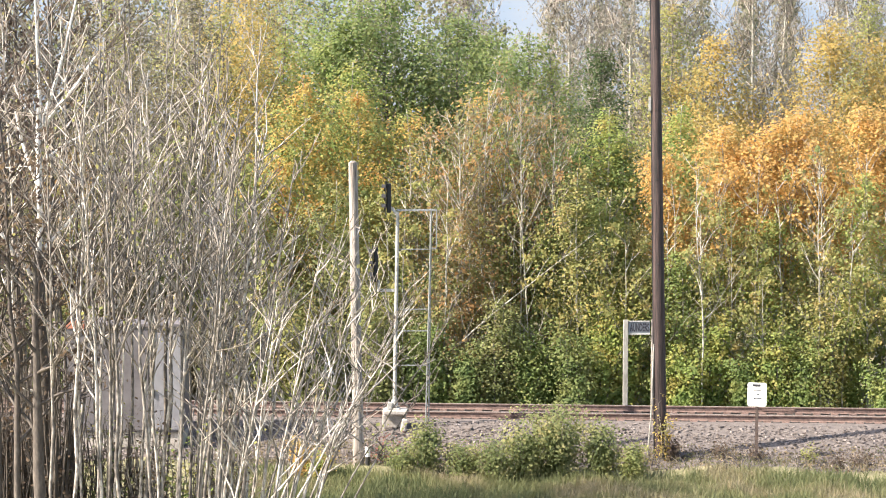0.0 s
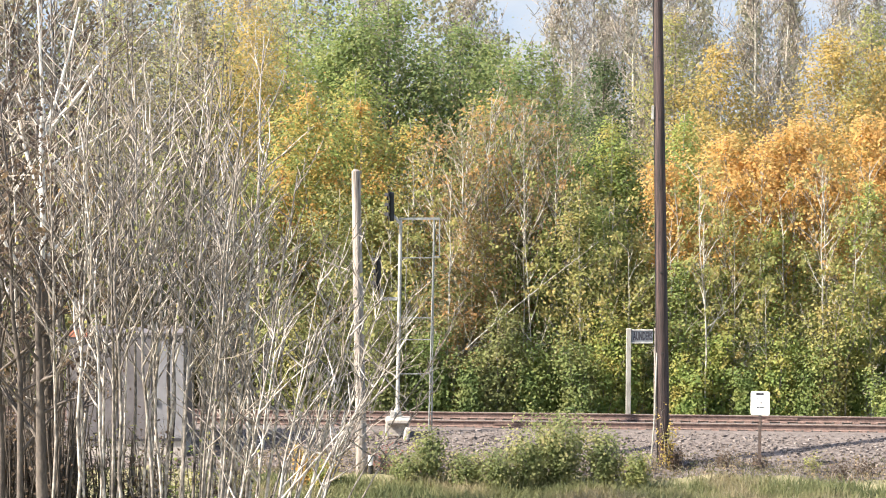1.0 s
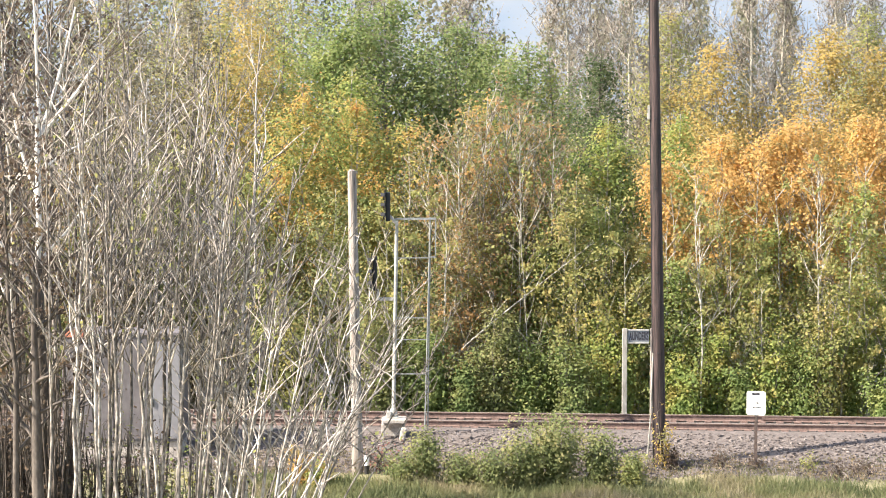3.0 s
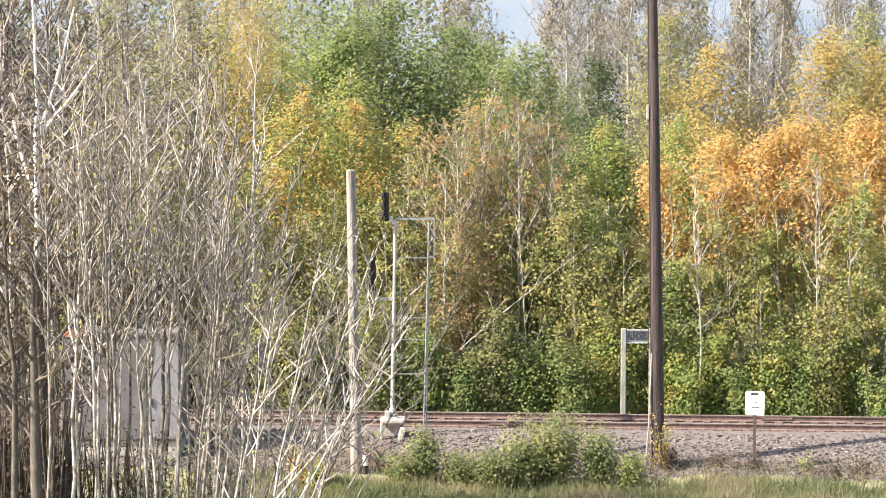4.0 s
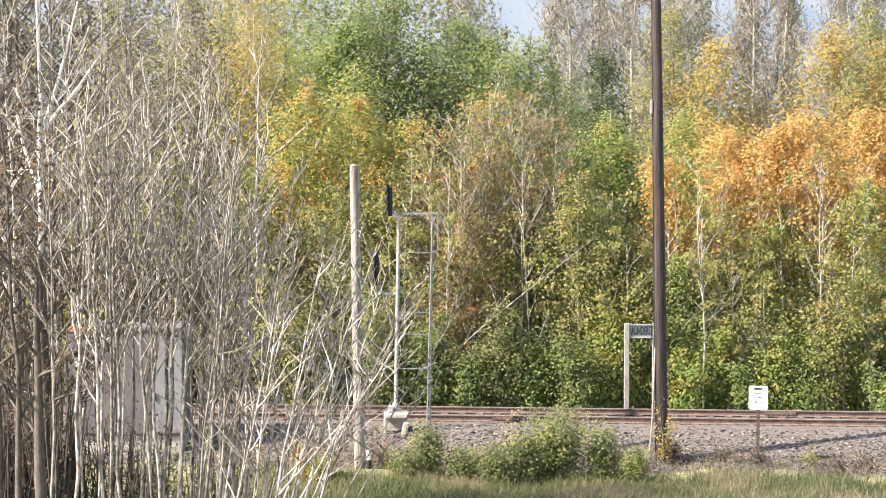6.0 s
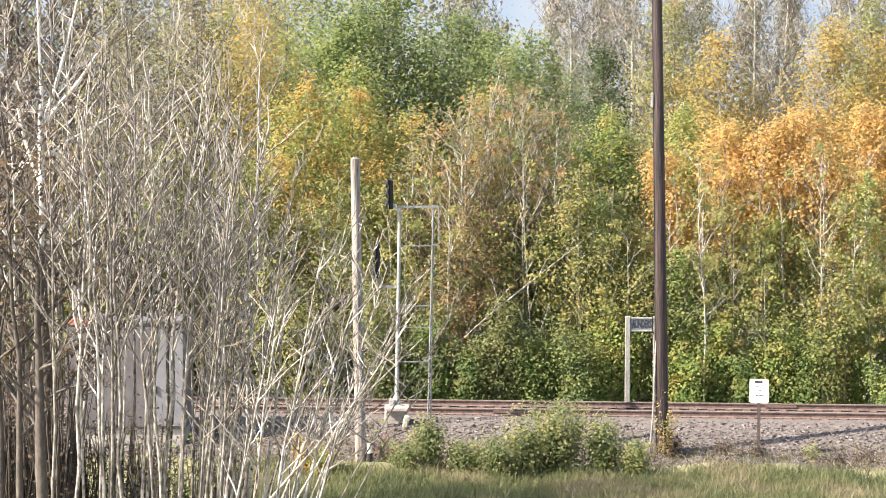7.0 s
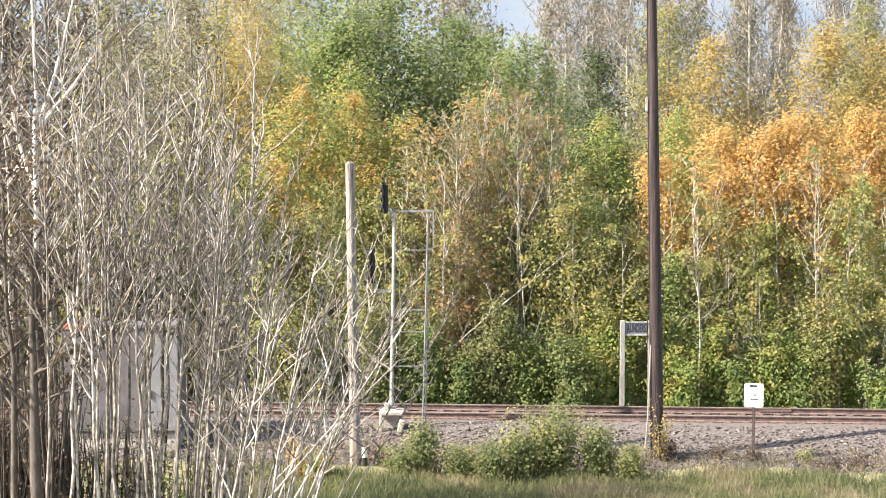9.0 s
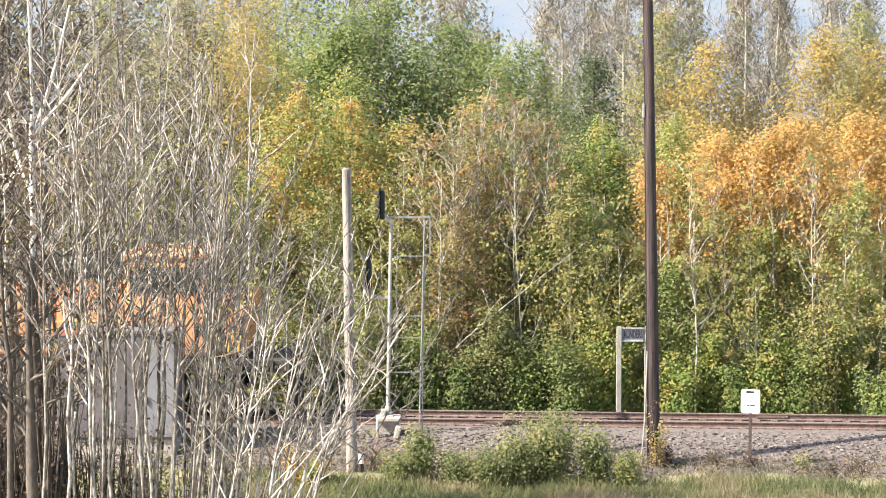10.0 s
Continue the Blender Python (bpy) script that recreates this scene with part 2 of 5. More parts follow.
class Acc:
    """Gathers quads from numpy arrays into one mesh."""

    def __init__(self):
        self.v, self.f, self.n = [], [], 0

    def add(self, v, f):
        self.v.append(v)
        self.f.append(f + self.n)
        self.n += len(v)

    def tube(self, pts, radii, sides=5):
        pts, radii = np.asarray(pts, float), np.asarray(radii, float)
        k = len(pts)
        d = np.empty_like(pts)
        d[1:-1], d[0], d[-1] = pts[2:] - pts[:-2], pts[1] - pts[0], pts[-1] - pts[-2]
        d /= np.sqrt((d * d).sum(1))[:, None] + 1e-9
        rx, ry, rz = (0.31, 0.17, 0.93) if abs(d[0][2]) < 0.9 else (0.95, 0.3, 0.05)
        u = np.stack([d[:, 1] * rz - d[:, 2] * ry, d[:, 2] * rx - d[:, 0] * rz, d[:, 0] * ry - d[:, 1] * rx], -1)
        u /= np.sqrt((u * u).sum(1))[:, None] + 1e-9
        w = np.stack([d[:, 1] * u[:, 2] - d[:, 2] * u[:, 1], d[:, 2] * u[:, 0] - d[:, 0] * u[:, 2], d[:, 0] * u[:, 1] - d[:, 1] * u[:, 0]], -1)
        c, s, f = ring_of(k, sides)
        self.add(((c * u[:, None] + s * w[:, None]) * radii[:, None, None] + pts[:, None]).reshape(-1, 3), f)

    def leaves(self, centres, size, rng, long=1.35, droop=0.0, facing=None):
        """One diamond leaf at each centre. facing: the way that each leaf roughly turns its face."""
        c = np.asarray(centres, float)
        n = len(c)
        a = rng.normal(size=(n, 3))
        a[:, 2] -= droop
        if facing is not None:
            f = np.asarray(facing, float)
            f = f / (np.linalg.norm(f, axis=1)[:, None] + 1e-9) + np.array([0, 0, 0.35]) + rng.normal(0, 0.45, (n, 3))
            f /= np.linalg.norm(f, axis=1)[:, None] + 1e-9
            a -= f * (a * f).sum(1)[:, None]
        a /= np.linalg.norm(a, axis=1)[:, None] + 1e-9
        b = np.cross(a, rng.normal(size=(n, 3)) if facing is None else f)
        b /= np.linalg.norm(b, axis=1)[:, None] + 1e-9
        s = size * rng.uniform(0.6, 1.35, (n, 1))
        v = np.stack([c - a * s * long / 2, c + b * s / 2, c + a * s * long / 2, c - b * s / 2], 1).reshape(-1, 3)
        self.add(v, np.arange(4 * n).reshape(n, 4))

    def mesh(self, name, mat, parent=None, smooth=False, label="", kind=""):
        v, f = np.concatenate(self.v), np.concatenate(self.f).astype(np.int32)
        me = bpy.data.meshes.new(name)
        me.vertices.add(len(v))
        me.vertices.foreach_set("co", v.astype(np.float32).ravel())
        me.loops.add(f.size)
        me.loops.foreach_set("vertex_index", f.ravel())
        me.polygons.add(len(f))
        me.polygons.foreach_set("loop_start", np.arange(0, f.size, f.shape[1], dtype=np.int32))
        me.polygons.foreach_set("use_smooth", np.full(len(f), smooth))
        me.update(calc_edges=True)
        me.materials.append(mat)
        ob = new(name, me)
        ob.parent = parent
        return tagged(ob, label, "", "", kind)


# ---- ground, embankment and track ----
TRACK_Y, TRACK_SLOPE = 56.55, -0.076
TRACK_TURN = math.degrees(math.atan(TRACK_SLOPE))
ACROSS = math.cos(math.atan(TRACK_SLOPE))


def off_track(x, y):
    """Signed distance from the track's middle; minus is the camera's side."""
    return (y - TRACK_Y - TRACK_SLOPE * x) * ACROSS


def height(x, y):
    s = off_track(x, y)
    front = np.interp(-s, [0, 0.66, 0.9, 1.7, 2.4, 4.4, 12, 40, 60], [-0.235, -0.235, -0.205, -0.21, -0.32, -0.62, -0.8, -1.4, -1.4])
    rear = np.interp(s, [0, 0.66, 0.9, 1.8, 3.6, 6, 40], [-0.235, -0.235, -0.205, -0.21, -1.15, -1.3, -1.2])
    h = np.where(s < 0, front, rear)
    wobble = 0.05 * np.sin(x * 1.3 + y * 0.7) + 0.04 * np.sin(x * 2.9 - y * 2.1) + 0.03 * np.sin(x * 0.53 + 1.7 * y)
    return h + wobble * np.clip((np.abs(s) - 2.3) / 2, 0, 1)


def ground():
    xs = np.concatenate([[-2500, -600, -200, -120], np.arange(-80, -20, 4), np.arange(-20, 22, 0.35), np.arange(24, 80, 4), [120, 200, 600, 2500]])
    ys = np.concatenate([[-1500, -300, -60, -20, 0, 15, 30, 40], np.arange(44, 62, 0.25), np.arange(62, 90, 3), [120, 200, 500, 3000]])
    X, Y = np.meshgrid(xs, ys, indexing="ij")
    Z = height(X, Y)
    v = np.stack([X, Y, Z], -1).reshape(-1, 3)
    i, j = np.meshgrid(np.arange(len(xs) - 1), np.arange(len(ys) - 1), indexing="ij")
    q = len(ys)
    f = np.stack([i * q + j, (i + 1) * q + j, (i + 1) * q + j + 1, i * q + j + 1], -1).reshape(-1, 4)
    acc = Acc()
    acc.add(v, f)
    tagged(acc.mesh("ground", EARTH, smooth=True), "rough grassy earth beside a railway embankment", "ground", kind="structure")


def ballast():
    """The gravel bed, a skin laid 2 cm over the earth, and loose stones on it."""
    bed = empty("ballast_bed", (0, 0, 0), "grey-pink crushed stone bed under the rails", "ballast", kind="structure")
    xs = np.concatenate([np.arange(-130, -20, 5), np.arange(-20, 22, 0.3), np.arange(22, 60, 4)])
    ss = np.concatenate([np.arange(-5.6, -2, 0.15), np.arange(-2, 2.1, 0.1), np.arange(2.2, 3.6, 0.35)])
    X, S = np.meshgrid(xs, ss, indexing="ij")
    Y = TRACK_Y + TRACK_SLOPE * X + S / ACROSS
    Z = height(X, Y) + 0.025 - 0.08 * np.clip(-S - 5.1, 0, 1)
    acc = Acc()
    i, j = np.meshgrid(np.arange(len(xs) - 1), np.arange(len(ss) - 1), indexing="ij")
    q = len(ss)
    acc.add(np.stack([X, Y, Z], -1).reshape(-1, 3), np.stack([i * q + j, (i + 1) * q + j, (i + 1) * q + j + 1, i * q + j + 1], -1).reshape(-1, 4))
    acc.mesh("gravel_surface", GRAVEL, bed, smooth=True)
    rng = np.random.default_rng(5)
    n = 11000
    x = rng.uniform(-14, 15, n)
    s = -rng.triangular(1.2, 2.6, 5.8, n)
    y = TRACK_Y + TRACK_SLOPE * x + s / ACROSS
    z = height(x, y) + 0.03
    r = rng.gamma(2.0, 0.0075, n) + 0.008
    cube = np.array([(a, b, c) for c in (-0.6, 0.7) for a, b in ((-1, -1), (1, -1), (1, 1), (-1, 1))], float)
    quads = np.array([(0, 3, 2, 1), (4, 5, 6, 7), (0, 1, 5, 4), (1, 2, 6, 5), (2, 3, 7, 6), (3, 0, 4, 7)])
    v = cube[None] * r[:, None, None] * rng.uniform(0.55, 1.2, (n, 8, 3))
    t = rng.uniform(0, 6.28, n)
    ct, st = np.cos(t)[:, None], np.sin(t)[:, None]
    v = np.stack([v[..., 0] * ct - v[..., 1] * st, v[..., 0] * st + v[..., 1] * ct, v[..., 2]], -1) + np.stack([x, y, z], -1)[:, None]
    acc = Acc()
    acc.add(v.reshape(-1, 3), (quads[None] + 8 * np.arange(n)[:, None, None]).reshape(-1, 4))
    acc.mesh("loose_stones", STONE, bed, kind="stuff")


def track():
    base = empty("railway_track", pose(0, TRACK_Y, 0, 0, 0, TRACK_TURN), "rusty steel rails spiked to old wooden ties on gravel", "railway track", kind="structure")
    for side in (-0.755, 0.755):
        # a rail's section swept along the track: foot, web, head
        sec = [(-0.07, -0.175), (0.07, -0.175), (0.07, -0.162), (0.012, -0.14), (0.012, -0.045), (0.036, -0.035), (0.036, -0.006), (0.026, 0), (-0.026, 0), (-0.036, -0.006), (-0.036, -0.035), (-0.012, -0.045), (-0.012, -0.14), (-0.07, -0.162)]
        bm = BM()
        rows = [[bm.verts.new((x, side + a, b)) for a, b in sec] for x in np.linspace(-135, 60, 40)]
        for p, q in zip(rows, rows[1:]):
            for k in range(len(sec)):
                f = bm.faces.new((p[k], p[(k + 1) % len(sec)], q[(k + 1) % len(sec)], q[k]))
                if k in (6, 7, 8):
                    f.material_index = 1
        r = part("rail", bm, RUST, base)
        r.data.materials.append(RAIL_HEAD)
    rng = random.Random(3)
    ties = [BM() for _ in range(4)]
    meshes = []
    for k, bm in enumerate(ties):
        box(bm, 0, 0, 0, 0.22 + 0.01 * k, 2.55, 0.17, 0.012)
        me = bpy.data.meshes.new("tie")
        bm.to_mesh(me)
        bm.free()
        me.materials.append(TIE_WOOD)
        meshes.append(me)
    plate, anchor = bpy.data.meshes.new("tie_plate"), bpy.data.meshes.new("rail_anchor")
    bm = box(BM(), 0, 0, 0, 0.19, 0.33, 0.02, 0.004)
    for sx in (-0.06, 0.06):
        for sy in (-0.1, 0.1):
            box(bm, sx, sy, 0.02, 0.025, 0.03, 0.035)
    bm.to_mesh(plate), bm.free()
    bm = box(BM(), 0, 0, 0, 0.045, 0.2, 0.06, 0.008)
    bm.to_mesh(anchor), bm.free()
    plate.materials.append(RUST), anchor.materials.append(LOCO_BLACK)
    for i in range(-29, 32):
        x = i * 0.508
        t = new("tie", meshes[rng.randrange(4)])
        t.parent, t.matrix_basis = base, pose(x + rng.uniform(-0.02, 0.02), rng.uniform(-0.05, 0.05), -0.278 + rng.uniform(-0.006, 0.004), 0, 0, rng.uniform(-1, 1))
        for side in (-0.755, 0.755):
            p = new("tie_plate", plate)
            p.parent, p.matrix_basis = base, pose(x, side, -0.184)
            for sx in (-0.135, 0.135):
                a = new("rail_anchor", anchor)
                a.parent, a.matrix_basis = base, pose(x + sx, side, -0.185)
    bm = BM()
    for i in list(range(-262, -29)) + list(range(32, 116)):
        box(bm, i * 0.508, 0, -0.278, 0.23, 2.55, 0.17)
    part("distant_ties", bm, TIE_WOOD, base, kind="stuff")
    for x, side in ((9.6, 0.755), (1.9, -0.755)):
        bm = BM()
        box(bm, 0, -0.03, -0.09, 0.9, 0.03, 0.08, 0.006)
        box(bm, 0, 0.03, -0.09, 0.9, 0.03, 0.08, 0.006)
        for k in range(6):
            rod(bm, (-0.36 + k * 0.144, -0.065, -0.09), (-0.36 + k * 0.144, 0.065, -0.09), 0.016, sides=6)
        j = part("joint_bar", bm, RUST, base)
        j.location = (x, side, 0)


ground()
ballast()
track()


# ---- trees ----
def stem_path(base, lean, h, rng, k=8, wander=0.03):
    t = np.linspace(0, 1, k)
    w = np.cumsum(rng.normal(0, wander, (k, 2)), 0) * h * 0.25
    w -= w[0]
    p = np.zeros((k, 3))
    p[:, 0] = base[0] + lean[0] * h * t ** 1.15 + w[:, 0]
    p[:, 1] = base[1] + lean[1] * h * t ** 1.15 + w[:, 1]
    p[:, 2] = base[2] + h * t
    return p


def along(path, t):
    k = len(path) - 1
    i = min(int(t * k), k - 1)
    u = t * k - i
    return path[i] * (1 - u) + path[i + 1] * u, path[i + 1] - path[i]


def limb_path(start, ang, rise, length, rng, k=5, curve=0.25):
    """A limb that leaves at the slope rise and bends upward."""
    a, b, c = math.cos(ang), math.sin(ang), rise
    q = length / (k - 1)
    m = math.sqrt(a * a + b * b + c * c)
    a, b, c = a / m, b / m, c / m
    x, y, z = start
    pts = [(x, y, z)]
    for da, db, dc in rng.normal(0, 0.09, (k - 1, 3)).tolist():
        a, b, c = a + da, b + db, c + dc + curve / k
        m = math.sqrt(a * a + b * b + c * c)
        a, b, c = a / m, b / m, c / m
        x, y, z = x + a * q, y + b * q, z + c * q
        pts.append((x, y, z))
    return np.array(pts)


def leafy_tree(x, y, h, width, leaf, label, leaves=6000, bottom=0.25, size=0.11, bark=None, sparse=1.0, name="tree", lean=(0, 0), seed=0, shape=1.0, group="trees beyond the track", trunk_r=None, category="tree"):
    """A tapered trunk, limbs, and a crown of many leaves gathered in clumps round the limb ends. bottom: where the crown begins, as a part of h."""
    rng = np.random.default_rng(int(abs(x * 131 + y * 977)) + seed)
    z = float(height(np.array(x), np.array(y)))
    top = empty(name, (x, y, z - 0.05), label, category, group)
    h *= 1.16 if leaf == "pale" else 1.06
    bark = bark or BARK_GREY
    path = stem_path((0, 0, 0), lean, h * 0.96, rng, 9)
    r0 = trunk_r or 0.0072 * h
    acc = Acc()
    acc.tube(path, r0 * np.linspace(1, 0.12, 9) ** 0.8, 8)
    acc.mesh("trunk", bark, top, smooth=True)
    limbs, crown = Acc(), Acc()
    n = int(16 + h * 2.2)
    ends = []
    for i in range(n):
        t = bottom * 0.8 + (0.97 - bottom * 0.8) * (i + rng.uniform(0, 1)) / n
        u = (t - bottom) / (1 - bottom)
        prof = max(0.12, math.sin(math.pi * min(1, max(0.04, u * 0.82 + 0.16))) ** shape)
        p, d = along(path, t)
        L = width * 0.55 * prof * rng.uniform(0.6, 1.2)
        lp = limb_path(p, rng.uniform(0, 6.283), rng.uniform(0.25, 1.0), L, rng)
        rr = r0 * 0.34 * (1 - t * 0.75)
        limbs.tube(lp, rr * np.linspace(1, 0.25, len(lp)), 4)
        for q in (0.4, 0.6, 0.8, 1.0):
            e, _ = along(lp, min(q, 0.999))
            ends.append((e, 0.16 + 0.16 * L * rng.uniform(0.6, 1.2)))
            sub = limb_path(e, rng.uniform(0, 6.283), rng.uniform(0.2, 1.3), L * 0.4 * rng.uniform(0.5, 1.2), rng, 3)
            limbs.tube(sub, rr * 0.32 * np.linspace(1, 0.4, 3), 3)
            ends.append((sub[-1], 0.14 + 0.13 * L * rng.uniform(0.6, 1.2)))
    limbs.mesh("limb", bark, top, smooth=True, kind="stuff")
    c = np.array([e[0] for e in ends])
    s = np.array([e[1] for e in ends])
    keep = rng.uniform(0, 1, len(c)) < sparse
    c, s = c[keep], s[keep]
    leaves, size = int(leaves * 1.5), size * 0.72
    if leaf == "pale":
        twig = Acc()
        for e in c:
            for k in range(2):
                twig.tube(limb_path(e, rng.uniform(0, 6.283), rng.uniform(0.5, 2.2), rng.uniform(0.4, 1.1), rng, 3), np.array([0.014, 0.011, 0.007]), 3)
        twig.mesh("twig", BARK_TWIG, top, kind="stuff")
    weight = s ** 1.6
    pick = rng.choice(len(c), leaves, p=weight / weight.sum())
    off = rng.normal(0, 1, (leaves, 3)) * s[pick][:, None] * np.array([1, 1, 0.85])
    pos = c[pick] + off
    ok = pos[:, 2] > 0.15
    # a leaf turns its face out of its clump and out of the crown
    out = np.stack([pos[:, 0] - path[4][0], pos[:, 1] - path[4][1], pos[:, 2] - h * (0.45 + 0.5 * bottom)], -1)
    out /= np.linalg.norm(out, axis=1)[:, None] + 1e-9
    crown.leaves(pos[ok], size, rng, droop=0.4, facing=(off / s[pick][:, None] * 0.6 + out)[ok])
    crown.mesh("crown", LEAF[leaf], top)
    return top


def shrub(x, y, h, width, leaf, label, leaves=2500, size=0.08, group="", bark=None, name="shrub", seed=0, stems=9):
    """Stems that fan from one root, clothed with leaves nearly to the ground."""
    rng = np.random.default_rng(int(abs(x * 211 + y * 389)) + seed)
    z = float(height(np.array(x), np.array(y)))
    top = empty(name, (x, y, z - 0.04), label, "shrub", group)
    acc, crown, ends = Acc(), Acc(), []
    for i in range(stems):
        a = rng.uniform(0, 6.283)
        lean = rng.uniform(0.05, 0.5) * width / h
        hh = h * rng.uniform(0.6, 1.0)
        p = stem_path((0, 0, 0), (math.cos(a) * lean, math.sin(a) * lean), hh, rng, 6)
        acc.tube(p, (0.006 + 0.006 * h) * np.linspace(1, 0.25, 6), 5)
        for t in np.linspace(0.15, 1, 9):
            e, _ = along(p, min(t, 0.999))
            sub = limb_path(e, rng.uniform(0, 6.283), rng.uniform(0.3, 1.2), 0.22 * width * rng.uniform(0.5, 1.2), rng, 3)
            acc.tube(sub, 0.005 * np.linspace(1, 0.5, 3), 3)
            ends += [e, sub[-1], sub[1]]
    acc.mesh("stem", bark or BARK_GREY, top, smooth=True, kind="stuff")
    if group == "understorey beyond the track":
        leaves, size = int(leaves * 1.4), size * 0.82
    off = rng.normal(0, 1, (leaves, 3)) * (0.07 + 0.06 * width) * np.array([1, 1, 0.8])
    c = np.array(ends)[rng.integers(0, len(ends), leaves)] + off
    out = off / (0.07 + 0.06 * width) * 0.6 + np.stack([c[:, 0], c[:, 1], c[:, 2] - 0.4 * h], -1) / (0.5 * width)
    ok = c[:, 2] > 0.03
    crown.leaves(c[ok], size, rng, facing=out[ok])
    crown.mesh("foliage", LEAF[leaf], top)
    return top


def bare_tree(x, y, h, lean, r, label, bark, seed, spread=1.0, twigs=1.0, leaf=None, leaves=0, low=0.15, name="bare_sapling", group="bare saplings in the thicket", leaf_size=0.06, rise=1.3, category="sapling", split=True):
    """A slender leafless stem with straight ascending branches, each with finer twigs that follow its way."""
    rng = np.random.default_rng(seed * 7919 + 13)
    z = float(height(np.array(x), np.array(y)))
    top = empty(name, (x, y, z - 0.05), label, category, group)
    path = stem_path((0, 0, 0), lean, h, rng, 11, 0.016)
    stem, joined, fine, ends = Acc(), Acc(), Acc(), []
    stem.tube(path, r * np.linspace(1, 0.14, 11) ** 0.85, 8)
    n = int((7 + 1.2 * h) * spread)
    for i in range(n):
        t = low + (0.97 - low) * (i + rng.uniform(0, 1)) / n
        p, d = along(path, t)
        L = h * (0.06 + 0.3 * (1 - t) ** 0.8 * rng.uniform(0.35, 1.2))
        ang = rng.uniform(0, 6.283)
        up = rng.uniform(0.6, 1.9) * rise / 1.3
        lp = limb_path(p, ang, up, L, rng, 6, 0.3)
        rr = r * (1 - 0.8 * t) * rng.uniform(0.28, 0.52) + 0.0105
        limb = Acc() if split else joined
        limb.tube(lp, rr * np.linspace(1, 0.3, 6), 5)
        if split:
            limb.mesh("branch", bark, top, smooth=True)
        for k in range(max(1, round((1.5 + 2.6 * L) * twigs))):
            q = rng.uniform(0.15, 1)
            e, dd = along(lp, min(q, 0.999))
            tw = limb_path(e, ang + rng.normal(0, 0.8), up * rng.uniform(0.5, 1.3), L * rng.uniform(0.2, 0.5) + 0.15, rng, 4, 0.25)
            fine.tube(tw, (rr * 0.25 * (1 - 0.6 * q) + 0.0085) * np.linspace(1, 0.55, 4), 3)
            ends.append(tw[-1])
            for _k in range(1):
                e2, _d = along(tw, rng.uniform(0.25, 0.95))
                t2 = limb_path(e2, ang + rng.normal(0, 1.1), rng.uniform(0.5, 2.0), rng.uniform(0.15, 0.45), rng, 3, 0.2)
                fine.tube(t2, np.array([0.0085, 0.007, 0.005]), 3)
                ends.append(t2[-1])
    stem.mesh("trunk", bark, top, smooth=True)
    if not split:
        joined.mesh("branch", bark, top, smooth=True, kind="stuff")
    fine.mesh("twig", BARK_DARK if bark is BARK_DARK else BARK_TWIG, top, kind="stuff")
    if leaf and leaves:
        c = np.array(ends)[rng.integers(0, len(ends), leaves)] + rng.normal(0, 0.09, (leaves, 3))
        acc = Acc()
        acc.leaves(c, leaf_size, rng, droop=0.5)
        acc.mesh("last_leaves", LEAF[leaf], top)
    return top


